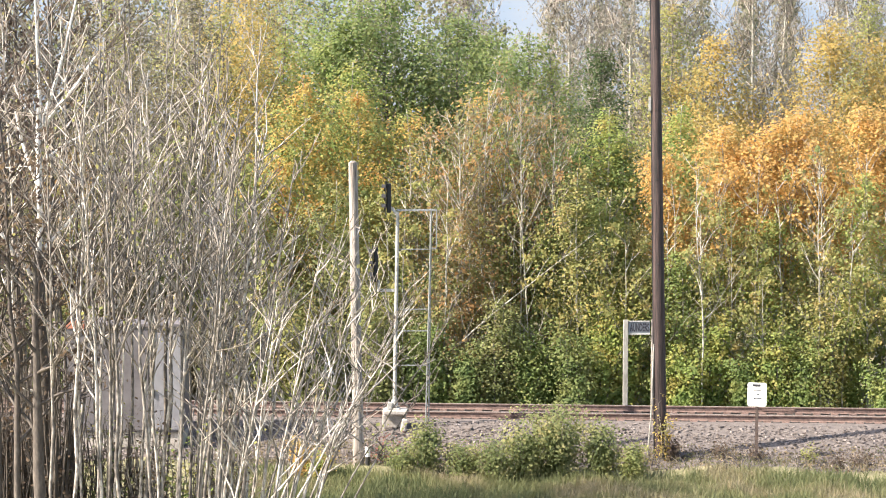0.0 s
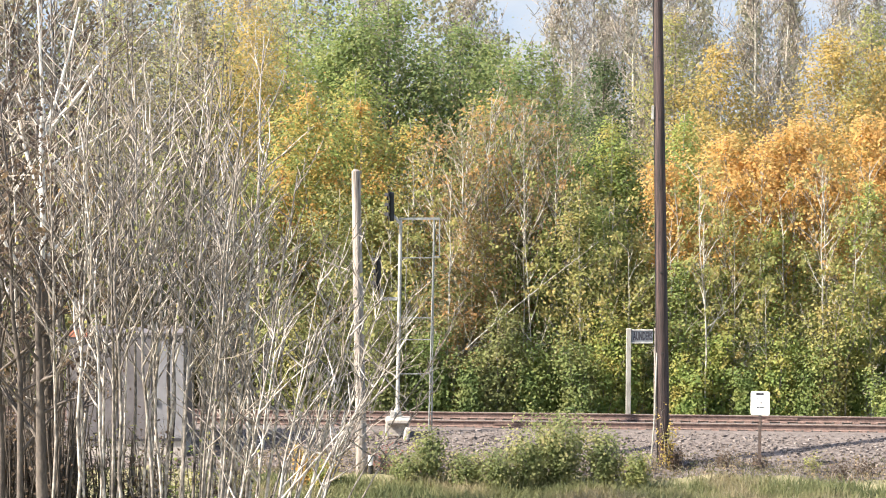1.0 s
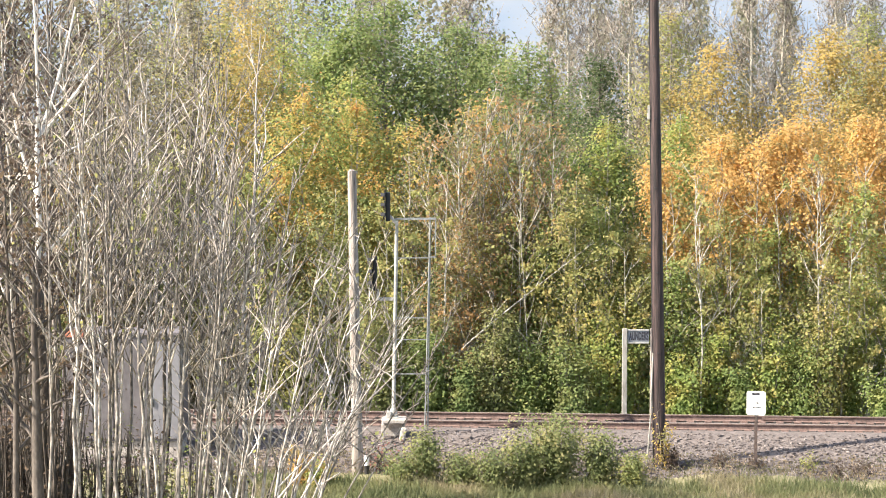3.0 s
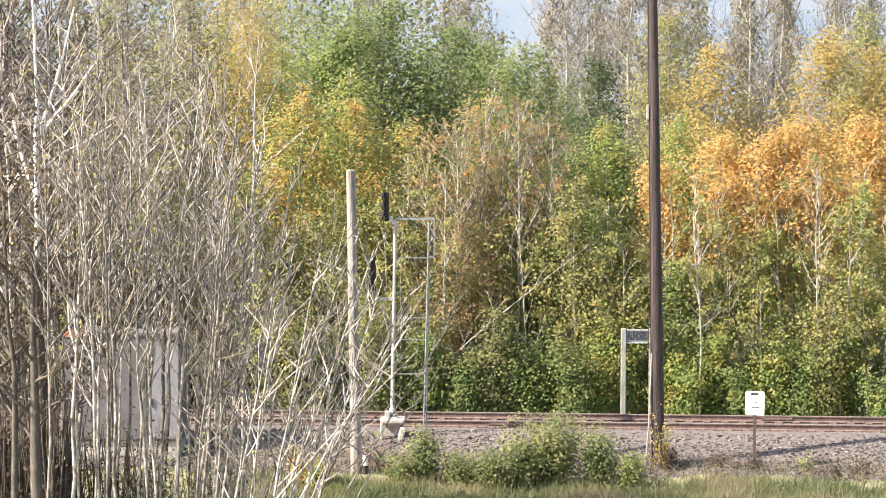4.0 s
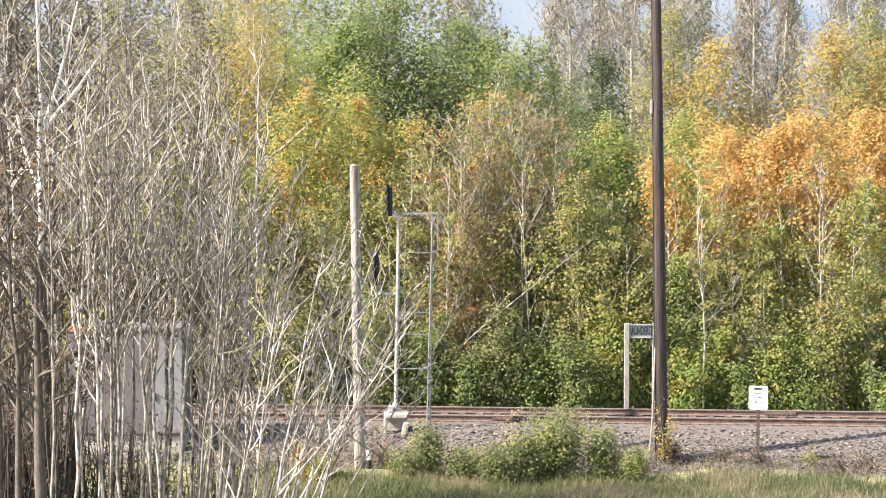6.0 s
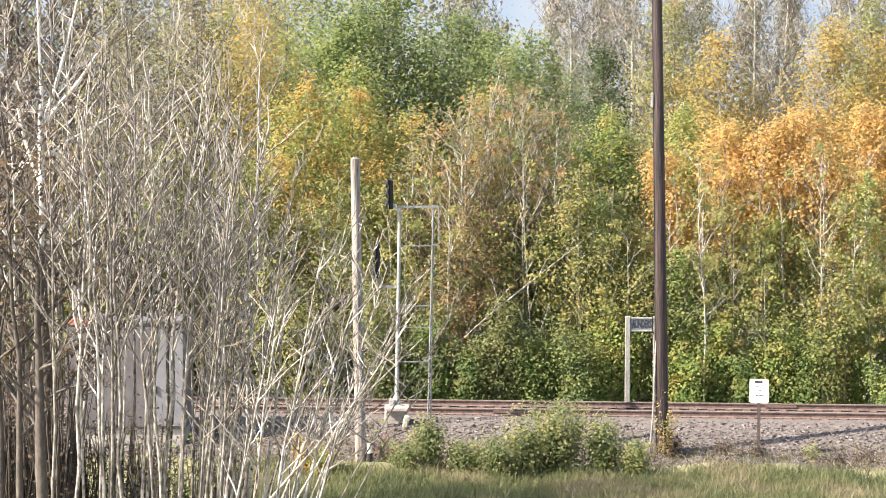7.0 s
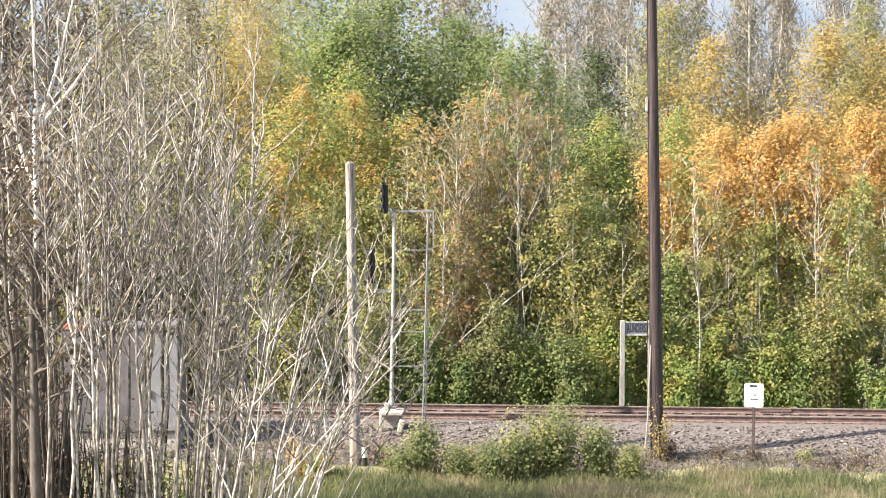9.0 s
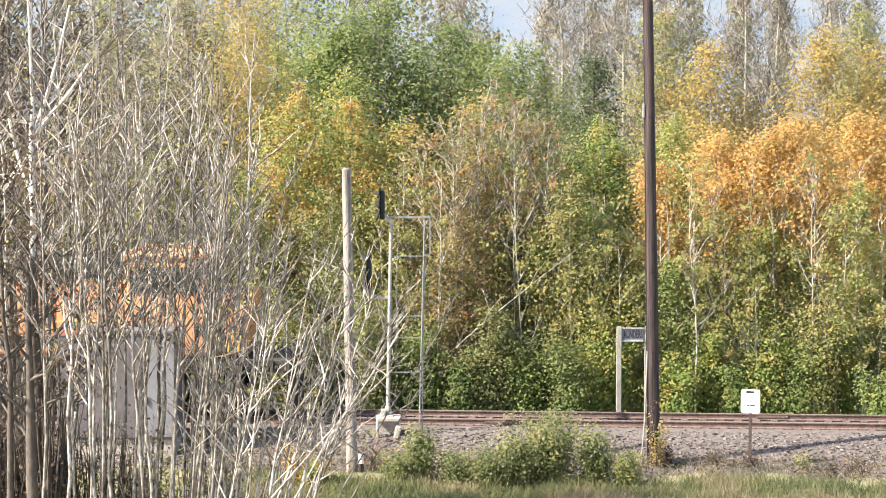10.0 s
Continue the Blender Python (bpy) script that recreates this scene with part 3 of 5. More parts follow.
# ---- the woods beyond the track ----
def woods():
    PALE = BARK_BIRCH
    big = "broad poplar in full green leaf at the back of the woods"
    leafy_tree(-2.1, 72, 13.6, 6.6, "deep", big, 15000, 0.3, 0.125)
    leafy_tree(-4.0, 71.5, 12.6, 4.6, "green", big, 10000, 0.3, 0.12)
    leafy_tree(0.5, 73, 12.9, 5.2, "deep", big, 11000, 0.3, 0.12)
    leafy_tree(1.9, 75, 12.4, 4.2, "green", big, 8000, 0.3, 0.12)
    leafy_tree(-4.3, 64.5, 10.5, 3.4, "mixed", "young aspen turning from green to yellow", 6500, 0.35, 0.105, PALE)
    leafy_tree(-2.9, 65, 10.2, 3.0, "mixed", "young aspen turning from green to orange", 5500, 0.35, 0.105, PALE)
    leafy_tree(-3.3, 67.5, 11.2, 3.4, "lime", "young aspen with yellow-green leaves", 5000, 0.45, 0.105, PALE)
    leafy_tree(-1.2, 64, 9.6, 2.9, "mixed", "thin aspen with sparse yellow and orange leaves", 3000, 0.4, 0.1, PALE, 0.7)
    thin = "half-bare aspen with rusty leaves and pale branches"
    leafy_tree(0.6, 63.8, 9.9, 3.0, "rust", thin, 1900, 0.45, 0.1, PALE, 0.55)
    leafy_tree(1.7, 64.4, 10.2, 3.2, "mixed", "half-bare aspen with yellowing leaves and pale branches", 2100, 0.45, 0.1, PALE, 0.5)
    leafy_tree(2.8, 64.1, 9.8, 3.2, "rust", thin, 2000, 0.45, 0.1, PALE, 0.55)
    leafy_tree(0.9, 66.5, 8.6, 3.6, "olive", "olive-green young tree among half-bare aspens", 5000, 0.2, 0.105)
    leafy_tree(2.6, 67, 8.9, 3.8, "green", "green young tree among half-bare aspens", 5600, 0.2, 0.105)
    leafy_tree(2.9, 70.5, 12.2, 4.2, "deep", "tall green aspen in full leaf", 7500, 0.35, 0.11)
    leafy_tree(3.8, 71, 11.4, 2.6, "lime", "slim aspen with yellowing top", 3200, 0.45, 0.1)
    leafy_tree(5.2, 68.5, 11.9, 2.9, "dark", "narrow dark green tree in the woods", 7000, 0.3, 0.1, BARK_DARK)
    leafy_tree(5.0, 64.5, 9.6, 2.9, "lime", "yellow-green aspen beside the station sign", 6200, 0.25, 0.105, PALE)
    leafy_tree(4.0, 65.5, 8.4, 2.8, "green", "green aspen with a slim pale trunk", 5000, 0.2, 0.105, PALE)
    leafy_tree(6.2, 65.2, 8.4, 2.6, "green", "green aspen with a slim pale trunk", 4800, 0.2, 0.105, PALE)
    leafy_tree(7.9, 66.5, 9.7, 2.2, "lime", "bright lime-green aspen in the woods", 4200, 0.3, 0.105, PALE)
    orange = "aspen in bright orange autumn leaf"
    leafy_tree(7.2, 63.6, 8.2, 2.6, "orange", orange, 3600, 0.5, 0.105, PALE)
    leafy_tree(9.2, 64.6, 8.9, 3.0, "orange", orange, 5600, 0.45, 0.11, PALE)
    leafy_tree(10.6, 64, 9.1, 3.2, "orange", orange, 5200, 0.45, 0.11, PALE, 0.85)
    leafy_tree(11.8, 65, 9.5, 3.4, "orange", orange, 5400, 0.45, 0.11, PALE, 0.85)
    leafy_tree(13.2, 64.3, 9.7, 3.4, "orange", orange, 5200, 0.45, 0.11, PALE, 0.85)
    leafy_tree(14.8, 64.8, 9.6, 3.4, "orange", orange, 5000, 0.45, 0.11, PALE)
    gold = "tall aspen in golden-yellow leaf"
    leafy_tree(10.2, 70.5, 12.2, 2.9, "gold", gold, 5200, 0.45, 0.11, PALE)
    leafy_tree(13.5, 70.5, 12.6, 3.2, "gold", gold, 6000, 0.45, 0.11, PALE)
    leafy_tree(15.6, 71.5, 12.0, 3.2, "gold", gold, 5200, 0.45, 0.11, PALE)
    leafy_tree(9.2, 76, 10.6, 3.0, "gold", gold, 3600, 0.5, 0.11, PALE)
    grey = "tall half-bare aspen with pale grey leaves"
    for x, y, h, w, n in ((5.2, 80, 14.8, 4.0, 2600), (7.0, 79, 14.4, 3.6, 2400), (8.6, 81, 15.2, 4.0, 3000), (11.9, 79, 14.2, 3.2, 2600), (15.4, 79, 14.8, 3.6, 3000), (17.6, 80, 15.0, 4.0, 3000), (13.8, 82, 14.0, 3.4, 2600), (-7.0, 80, 14.6, 4.0, 2600), (-3.0, 82, 15.0, 4.0, 2400), (1.2, 83, 13.6, 3.6, 2200), (6.2, 84, 15.0, 4.0, 2600), (10.4, 83, 14.6, 4.0, 2600), (-10, 80, 15, 4.4, 2600), (-13.5, 81, 15, 4.4, 2600)):
        leafy_tree(x, y, h, w, "pale", grey, int(n * 2.0), 0.25, 0.085, PALE, 0.95)
    leafy_tree(8.4, 76, 13.6, 3.8, "olive", "tall olive-grey aspen behind the utility pole", 5500, 0.3, 0.11)
    leafy_tree(16.6, 75, 13.9, 3.0, "olive", "tall olive-grey aspen in the woods", 4500, 0.4, 0.11)
    # behind the bare thicket
    leafy_tree(-6.2, 68, 12.8, 3.4, "gold", "tall aspen with thin yellow leaves behind the thicket", 4200, 0.45, 0.1, PALE, 0.85)
    leafy_tree(-7.4, 73, 14.6, 3.8, "gold", "tall aspen with thin yellow leaves behind the thicket", 4200, 0.45, 0.1, PALE, 0.85)
    leafy_tree(-9.4, 75, 15.2, 4.0, "olive", "tall olive aspen behind the thicket", 4600, 0.4, 0.1, PALE)
    leafy_tree(-5.2, 77, 15.0, 4.4, "olive", "tall olive aspen behind the green poplars", 5200, 0.4, 0.1, PALE)
    for x, y, h, w, c, n in ((-8.2, 69, 13.6, 4.0, "dun", 6000), (-10.2, 66, 13.2, 4.0, "dun", 5000), (-12.6, 68, 14.0, 4.4, "dun", 6000), (-15.0, 67, 13.6, 4.2, "dun", 5500), (-9.3, 63.6, 8.2, 3.4, "bush", 5000), (-6.6, 64, 8.0, 3.2, "bush", 4600), (-7.4, 70.5, 13.2, 3.6, "olive", 4600), (-11.4, 71, 13.8, 4.0, "olive", 4600), (-5.6, 70, 12.4, 3.2, "lime", 3800), (-12.2, 64, 8.8, 3.6, "rust", 3600), (-5.2, 67, 9.0, 3.2, "bush", 4600), (-14.4, 64, 8.0, 3.4, "dun", 4000)):
        leafy_tree(x, y, h, w, c, "olive-brown tree behind a bare thicket" if c == "dun" else "dull green tree behind a bare thicket", n, 0.15, 0.11)
    # understorey along the embankment's rear foot
    rng = random.Random(11)
    x = -14.5
    while x < 17:
        if x < -1.5:
            kinds, hs = (("dun", "bush", "green") if x < -5 else ("bush", "olive", "green")), (3.0, 5.0)
        elif x < 4.2:
            kinds, hs = ("deep", "green", "green", "bush"), (2.8, 4.8)
        elif x < 7.5:
            kinds, hs = ("green", "lime", "lime"), (3.0, 5.0)
        elif x < 9.5:
            kinds, hs = ("green", "lime", "olive"), (3.0, 5.2)
        else:
            kinds, hs = ("lime", "lime", "olive", "gold", "green"), (3.0, 5.6)
        k = rng.choice(kinds)
        word = {"dun": "dull brownish", "bush": "grey-green", "olive": "olive-green", "green": "green", "deep": "dark green", "lime": "yellow-green", "gold": "yellow", "mixed": "yellowing"}[k]
        shrub(x, 61.2 - 0.076 * x + rng.uniform(-0.5, 1.2), rng.uniform(*hs) * rng.uniform(0.5, 1.0), rng.uniform(1.6, 2.6), k, "tall " + word + " shrub at the foot of the woods", 3600, 0.085, "understorey beyond the track", seed=int(x * 10))
        x += rng.uniform(0.75, 1.05)
    x = -14.0
    while x < 17.5:
        if x < -1.5:
            kinds = ("dun", "bush", "olive", "bush") if x < -5 else ("bush", "olive", "rust")
        elif x < 4.0:
            kinds = ("green", "deep", "olive", "rust", "green")
        elif x < 8.0:
            kinds = ("green", "lime", "lime", "olive")
        else:
            kinds = ("lime", "lime", "olive", "gold", "lime", "green")
        k = rng.choice(kinds)
        word = {"dun": "dull brownish", "bush": "grey-green", "olive": "olive-green", "green": "green", "deep": "dark green", "lime": "yellow-green", "gold": "yellow", "mixed": "yellowing", "rust": "rusty brown"}[k]
        leafy_tree(x, 62.6 - 0.076 * x + rng.uniform(-0.6, 1.4), rng.uniform(4.6, 7.8), rng.uniform(1.8, 2.7), k, "slim young aspen with " + word + " leaves nearly to the ground", 3400, 0.1, 0.095, PALE, 0.9, "young_aspen", (rng.uniform(-0.05, 0.05), 0), int(x * 7), 0.8, "young trees along the track")
        x += rng.uniform(0.6, 1.0)
    # slim pale trunks standing in front of the leaves
    for i in range(30):
        x = -1.8 + i * 0.6 + rng.uniform(-0.25, 0.25)
        bare_tree(x, 61.6 + rng.uniform(-0.5, 1.6) - 0.076 * x, rng.uniform(4.5, 8.5), (rng.uniform(-0.05, 0.05), 0), rng.uniform(0.022, 0.042), "slim pale-barked aspen sapling at the woods' edge", BARK_BIRCH, 300 + i, 0.6, 0.4, "olive", 420, 0.3, "aspen_sapling", "pale saplings at the woods' edge", 0.09, split=False)
    # half-bare crowns whose pale branches show before the leaves
    for i, (x, h) in enumerate(((0.7, 9.6), (1.3, 10.4), (1.9, 9.9), (2.6, 10.2), (3.2, 9.2), (-0.4, 8.8))):
        bare_tree(x, 62.9 + 0.3 * (i % 3), h, (0.02 * (i % 3) - 0.02, 0), 0.05, "half-bare aspen with a fan of pale branches", BARK_BIRCH, 330 + i, 1.3, 0.7, "rust", 520, 0.4, "aspen_sapling", "pale saplings at the woods' edge", 0.085, 1.5, split=False)
    for i, (x, h) in enumerate(((8.9, 7.8), (10.0, 8.3), (11.0, 7.9), (12.2, 8.6), (13.4, 8.4), (14.4, 8.0))):
        bare_tree(x, 63.0 + 0.25 * (i % 3) - 0.076 * x + 0.4, h, (0.02 * (i % 3) - 0.02, 0), 0.045, "thin aspen with pale branches and orange leaves", BARK_BIRCH, 350 + i, 1.1, 0.6, "orange", 700, 0.45, "aspen_sapling", "pale saplings at the woods' edge", 0.085, 1.5, split=False)
    # one fallen pale stem leans across the dark gap
    bare_tree(-2.0, 61.2, 5.9, (1.12, 0.0), 0.04, "dead pale stem leaning at forty degrees", BARK_BIRCH, 401, 0.5, 0.4, None, 0, 0.3, "leaning_stem", "pale saplings at the woods' edge")
    # far woods close the view behind
    rng = np.random.default_rng(21)
    acc = Acc()
    trees = np.arange(-75, 75, 0.62)
    tx = trees + rng.uniform(-0.4, 0.4, len(trees))
    crest = 14.3 - 4.5 * np.exp(-(((tx - 3.6) / 1.3) ** 2)) - 4.0 * np.exp(-(((tx - 22.5) / 1.8) ** 2)) + 2.6 / (1 + np.exp(0.8 * (tx + 7))) + 0.7 * np.sin(tx * 0.55) + rng.normal(0, 0.8, len(tx))
    ty = rng.uniform(90, 104, len(tx))
    n = 135000
    near = np.abs(tx) < 32
    pick = rng.choice(len(tx), n, p=np.where(near, 5.0, 1.0) / np.where(near, 5.0, 1.0).sum())
    u = rng.uniform(0, 1, n) ** 0.85
    wide = 0.25 + 1.1 * np.sqrt(1 - u)
    off = rng.normal(0, 0.6, (n, 2)) * wide[:, None]
    pos = np.stack([tx[pick] + off[:, 0], ty[pick] + off[:, 1], -1.2 + (crest[pick] + 1.2) * u + rng.normal(0, 0.15, n)], -1)
    acc.leaves(pos, np.where(near[pick], 0.15, 0.3)[:, None], rng, facing=np.stack([off[:, 0], off[:, 1], 0 * u], -1))
    tagged(acc.mesh("far_woods", DARK_WOODS), "distant mixed woods in dull autumn colours", "woods", kind="stuff")


woods()


# ---- poles, signs and signal ----
def utility_pole(x, y, h, lean, r0, r1, mat, label, plate):
    z = float(height(np.array(x), np.array(y)))
    top = empty("utility_pole", (x, y, z - 0.1), label, "utility pole")
    rng = np.random.default_rng(int(h * 10))
    k = 22
    t = np.linspace(0, 1, k)
    p = np.stack([lean * h * t, 0 * t, h * t], -1)
    acc = Acc()
    acc.tube(p, (r0 + (r1 - r0) * t) * (1 + rng.normal(0, 0.008, k)), 20)
    post = acc.mesh("pole", mat, top, smooth=True)
    bm = BM()
    rod(bm, (lean * h, 0, h - 0.01), (lean * h, 0, h + 0.04), r1, r1 * 0.5, 20)
    part("pole_top", bm, mat, top)
    if plate:
        # ground wire in its moulding and a small pale tag
        bm = BM()
        for a, b in ((0.0, 0.5), (0.5, 0.99)):
            rod(bm, (lean * h * a - (r0 + (r1 - r0) * a) - 0.004, -0.03, h * a), (lean * h * b - (r0 + (r1 - r0) * b) - 0.004, -0.03, h * b), 0.014, sides=6)
        part("ground_wire", bm, BLACK, top)
        bm = rod(BM(), (-0.36, -0.12, 0.06), (-0.27, -0.1, 1.3), 0.022, sides=8)
        rod(bm, (-0.27, -0.1, 1.3), (-0.21, -0.06, 3.1), 0.022, sides=8)
        part("wire_guard", bm, POST_PAINT, top, "pale grey guard strip round a wire")
        bm = box(BM(), lean * h * 0.7 - r0 * 0.9, -0.06, 9.35, 0.07, 0.05, 0.36, 0.012)
        part("tag", bm, PAINT_WHITE, top, "small white plastic tag")
        for zz in (10.8, 9.2, 7.4, 5.2, 3.1):
            part("staple", box(BM(), lean * zz - 0.02, -(r0 + (r1 - r0) * zz / h), zz, 0.06, 0.02, 0.03), BLACK, top)
    return top


utility_pole(5.74, 51.8, 14.6, -0.0203, 0.172, 0.112, POLE_DARK, "tall dark creosoted wooden utility pole with a ground wire", True)
utility_pole(-2.14, 50.9, 7.9, -0.0155, 0.145, 0.112, POLE_GREY, "short weathered grey wooden pole cut off flat", False)


def notice_sign():
    x, y = 8.18, 51.4
    z = float(height(np.array(x), np.array(y)))
    top = empty("notice_sign", (x, y, z - 0.05, 0, 0, -14), "small white notice plate on a rusty steel post", "sign")
    bm = BM()
    box(bm, 0, 0.02, 1.05, 0.075, 0.01, 2.1)
    box(bm, -0.035, 0.035, 1.05, 0.006, 0.04, 2.1)
    box(bm, 0.035, 0.035, 1.05, 0.006, 0.04, 2.1)
    post = part("post", bm, POST_STEEL, top, "rusty steel channel post")
    bm = BM()
    box(bm, 0, 0, 1.83, 0.49, 0.006, 0.62)
    edges = [e for e in bm.edges if abs((e.verts[0].co - e.verts[1].co).y) > 0.004]
    bmesh.ops.bevel(bm, geom=edges, offset=0.05, segments=4, affect="EDGES", profile=0.5)
    plate = part("plate", bm, SIGN_WHITE, top)
    for cx, cz, w, h in ((-0.01, 2.07, 0.2, 0.06), (0.0, 1.945, 0.22, 0.018), (0.03, 1.84, 0.07, 0.03), (-0.06, 1.72, 0.05, 0.04), (0.05, 1.725, 0.14, 0.025)):
        part("printed_bar", box(BM(), cx, -0.006, cz, w, 0.003, h), INK, plate)
    for cz in (2.12, 1.62):
        part("bolt", rod(BM(), (0, -0.012, cz), (0, 0.03, cz), 0.012, sides=6), GALV, plate)


def station_sign():
    x, y = 5.45, 58.85
    z = float(height(np.array(x), np.array(y)))
    h = 2.25 - z
    top = empty("station_sign", (x, y, z), "grey place-name board on two white wooden posts", "sign")
    part("post", box(BM(), 0, 0, h / 2, 0.145, 0.12, h, 0.012), POST_PAINT, top)
    part("post", box(BM(), 0.8, 0.04, h / 2, 0.075, 0.1, h, 0.012), POLE_GREY, top, "bare grey wooden post")
    board = part("board", box(BM(), 0.4, 0.0, h - 0.235, 0.64, 0.035, 0.42, 0.006), SIGN_GREY, top)
    for cz in (h - 0.045, h - 0.425):
        part("edge_strip", box(BM(), 0.4, -0.012, cz, 0.64, 0.05, 0.04, 0.004), PAINT_WHITE, board)
    cu = bpy.data.curves.new("lettering", "FONT")
    cu.body, cu.size, cu.align_x, cu.align_y, cu.extrude = "AUNDERS", 0.2, "CENTER", "CENTER", 0.003
    cu.offset = 0.006
    tmp = bpy.data.objects.new("lettering", cu)
    scene.collection.objects.link(tmp)
    me = bpy.data.meshes.new_from_object(tmp)
    bpy.data.objects.remove(tmp)
    me.materials.clear()
    me.materials.append(INK)
    xs = [v.co.x for v in me.vertices]
    zs = [v.co.y for v in me.vertices]
    fx, fz = 0.57 / (max(xs) - min(xs)), 0.25 / (max(zs) - min(zs))
    me.transform(Matrix.Diagonal((fx, fz, 1, 1)))
    ob = new("lettering", me)
    ob.parent, ob.matrix_basis = board, pose(0.41, -0.022, h - 0.235, 90, 0, 0)


def signal_mast():
    x, y = -1.305, 54.55
    top = empty("signal_mast", (x, y, -0.27), "silver railway signal mast with ladder and two black heads", "railway signal")
    # body set back to darken the front; the pier stands for its lit edge
    base = part("foundation", box(BM(), 0.02, 0.1, 0.22, 0.58, 0.4, 0.4, 0.02), CONCRETE, top, "weathered concrete foundation block")
    part("cap_slab", box(BM(), 0.02, 0, 0.47, 0.68, 0.62, 0.13, 0.035), CONCRETE, base)
    part("pier", box(BM(), -0.28, -0.27, 0.2, 0.08, 0.1, 0.44, 0.02), CONCRETE, base)
    part("footing", box(BM(), 0.27, -0.36, 0.14, 0.16, 0.14, 0.36, 0.04, (0, 12, 0)), CONCRETE, base)
    bm = rod(BM(), (0, 0, 0.5), (0.1, 0, 5.98), 0.056, 0.048, 14)
    mast = part("mast", bm, PAINT_WHITE, top, smooth=False)
    bm = rod(BM(), (0, 0, 0.54), (0.005, 0, 0.8), 0.13, 0.08, 14)
    box(bm, 0, 0, 0.55, 0.3, 0.3, 0.04, 0.01)
    part("mast_base", bm, PAINT_WHITE, top)
    part("junction_box", box(BM(), -0.13, -0.08, 0.63, 0.14, 0.14, 0.22, 0.02, (0, 14, 0)), PAINT_WHITE, top)
    # ladder
    ax, bx = 0.92, 1.06
    part("stile", rod(BM(), (ax - 0.06, -0.03, 0.0), (bx - 0.04, -0.03, 6.05), 0.02, sides=8), GALV, top)
    part("stile", rod(BM(), (ax + 0.02, 0.32, 0.0), (bx - 0.04, 0.32, 6.05), 0.02, sides=8), GALV, top)
    for k in range(19):
        zz = 0.3 + k * 0.31
        px = ax - 0.03 + (bx - ax) * zz / 6.05
        part("rung", rod(BM(), (px, -0.03, zz), (px, 0.32, zz), 0.012, sides=6), GALV, top)
    for zz in (1.75, 2.7, 3.3, 4.95):
        px = ax - 0.04 + (bx - ax) * zz / 6.05
        part("stay", box(BM(), (px + 0.05) / 2, 0, zz, px, 0.03, 0.026), GALV, top)
    bm = BM()
    box(bm, 0.62, 0.15, 6.02, 1.12, 0.04, 0.045)
    box(bm, 0.62, -0.05, 6.02, 1.12, 0.03, 0.045)
    part("platform_rail", bm, GALV, top)
    bm = BM()
    box(bm, 1.16, -0.05, 5.5, 0.035, 0.035, 1.05)
    box(bm, 1.09, -0.05, 4.98, 0.18, 0.035, 0.04)
    part("safety_hoop", bm, GALV, top)
    part("bracket", box(BM(), -0.21, 0, 3.82, 0.46, 0.08, 0.085, 0.01), PAINT_WHITE, top)
    part("bracket_pipe", rod(BM(), (-0.42, 0, 3.78), (-0.42, 0, 4.1), 0.04), PAINT_WHITE, top)

    def head(cx, z0, z1):
        hd = part("signal_head", box(BM(), cx, 0.02, (z0 + z1) / 2, 0.13, 0.16, z1 - z0, 0.03), BLACK, top, "black signal head with hooded lamps")
        n = 3
        for k in range(n):
            zz = z0 + (z1 - z0) * (k + 0.5) / n
            bm = BM()
            rod(bm, (cx - 0.1, 0.02, zz), (cx - 0.13, 0.02, zz), 0.09, 0.09, 14)
            part("lens", bm, LAMP_GLASS, hd)
            bm = BM()
            rows = []
            for a in np.linspace(10, 170, 9):
                c, d = math.cos(radians(a)), math.sin(radians(a))
                rows.append([bm.verts.new((px, 0.02 + r * c, zz + r * d)) for px, r in ((cx - 0.06, 0.1), (cx - 0.2, 0.1), (cx - 0.2, 0.108), (cx - 0.06, 0.108))])
            for p, q in zip(rows, rows[1:]):
                for k in range(4):
                    bm.faces.new((p[k], p[(k + 1) % 4], q[(k + 1) % 4], q[k]))
            part("hood", bm, BLACK, hd)
        part("backplate", box(BM(), cx - 0.085, 0.02, (z0 + z1) / 2, 0.012, 0.44, z1 - z0 + 0.16, 0.004), BLACK, hd)
    head(-0.14, 5.95, 6.75)
    part("head_pipe", rod(BM(), (0.1, 0, 5.9), (-0.1, 0, 6.1), 0.04), PAINT_WHITE, top)
    head(-0.5, 4.05, 5.0)


def marker_post():
    x, y = -1.9, 50.7
    z = float(height(np.array(x), np.array(y)))
    top = empty("marker_post", (x, y, z - 0.05), "short black marker post with a white top", "marker post")
    part("stake", rod(BM(), (0, 0, 0), (0, 0, 0.28), 0.06, 0.06, 12), BLACK, top)
    part("cap", rod(BM(), (0, 0, 0.28), (0, 0, 0.52), 0.07, 0.065, 12), SIGN_WHITE, top, "white plastic cap")


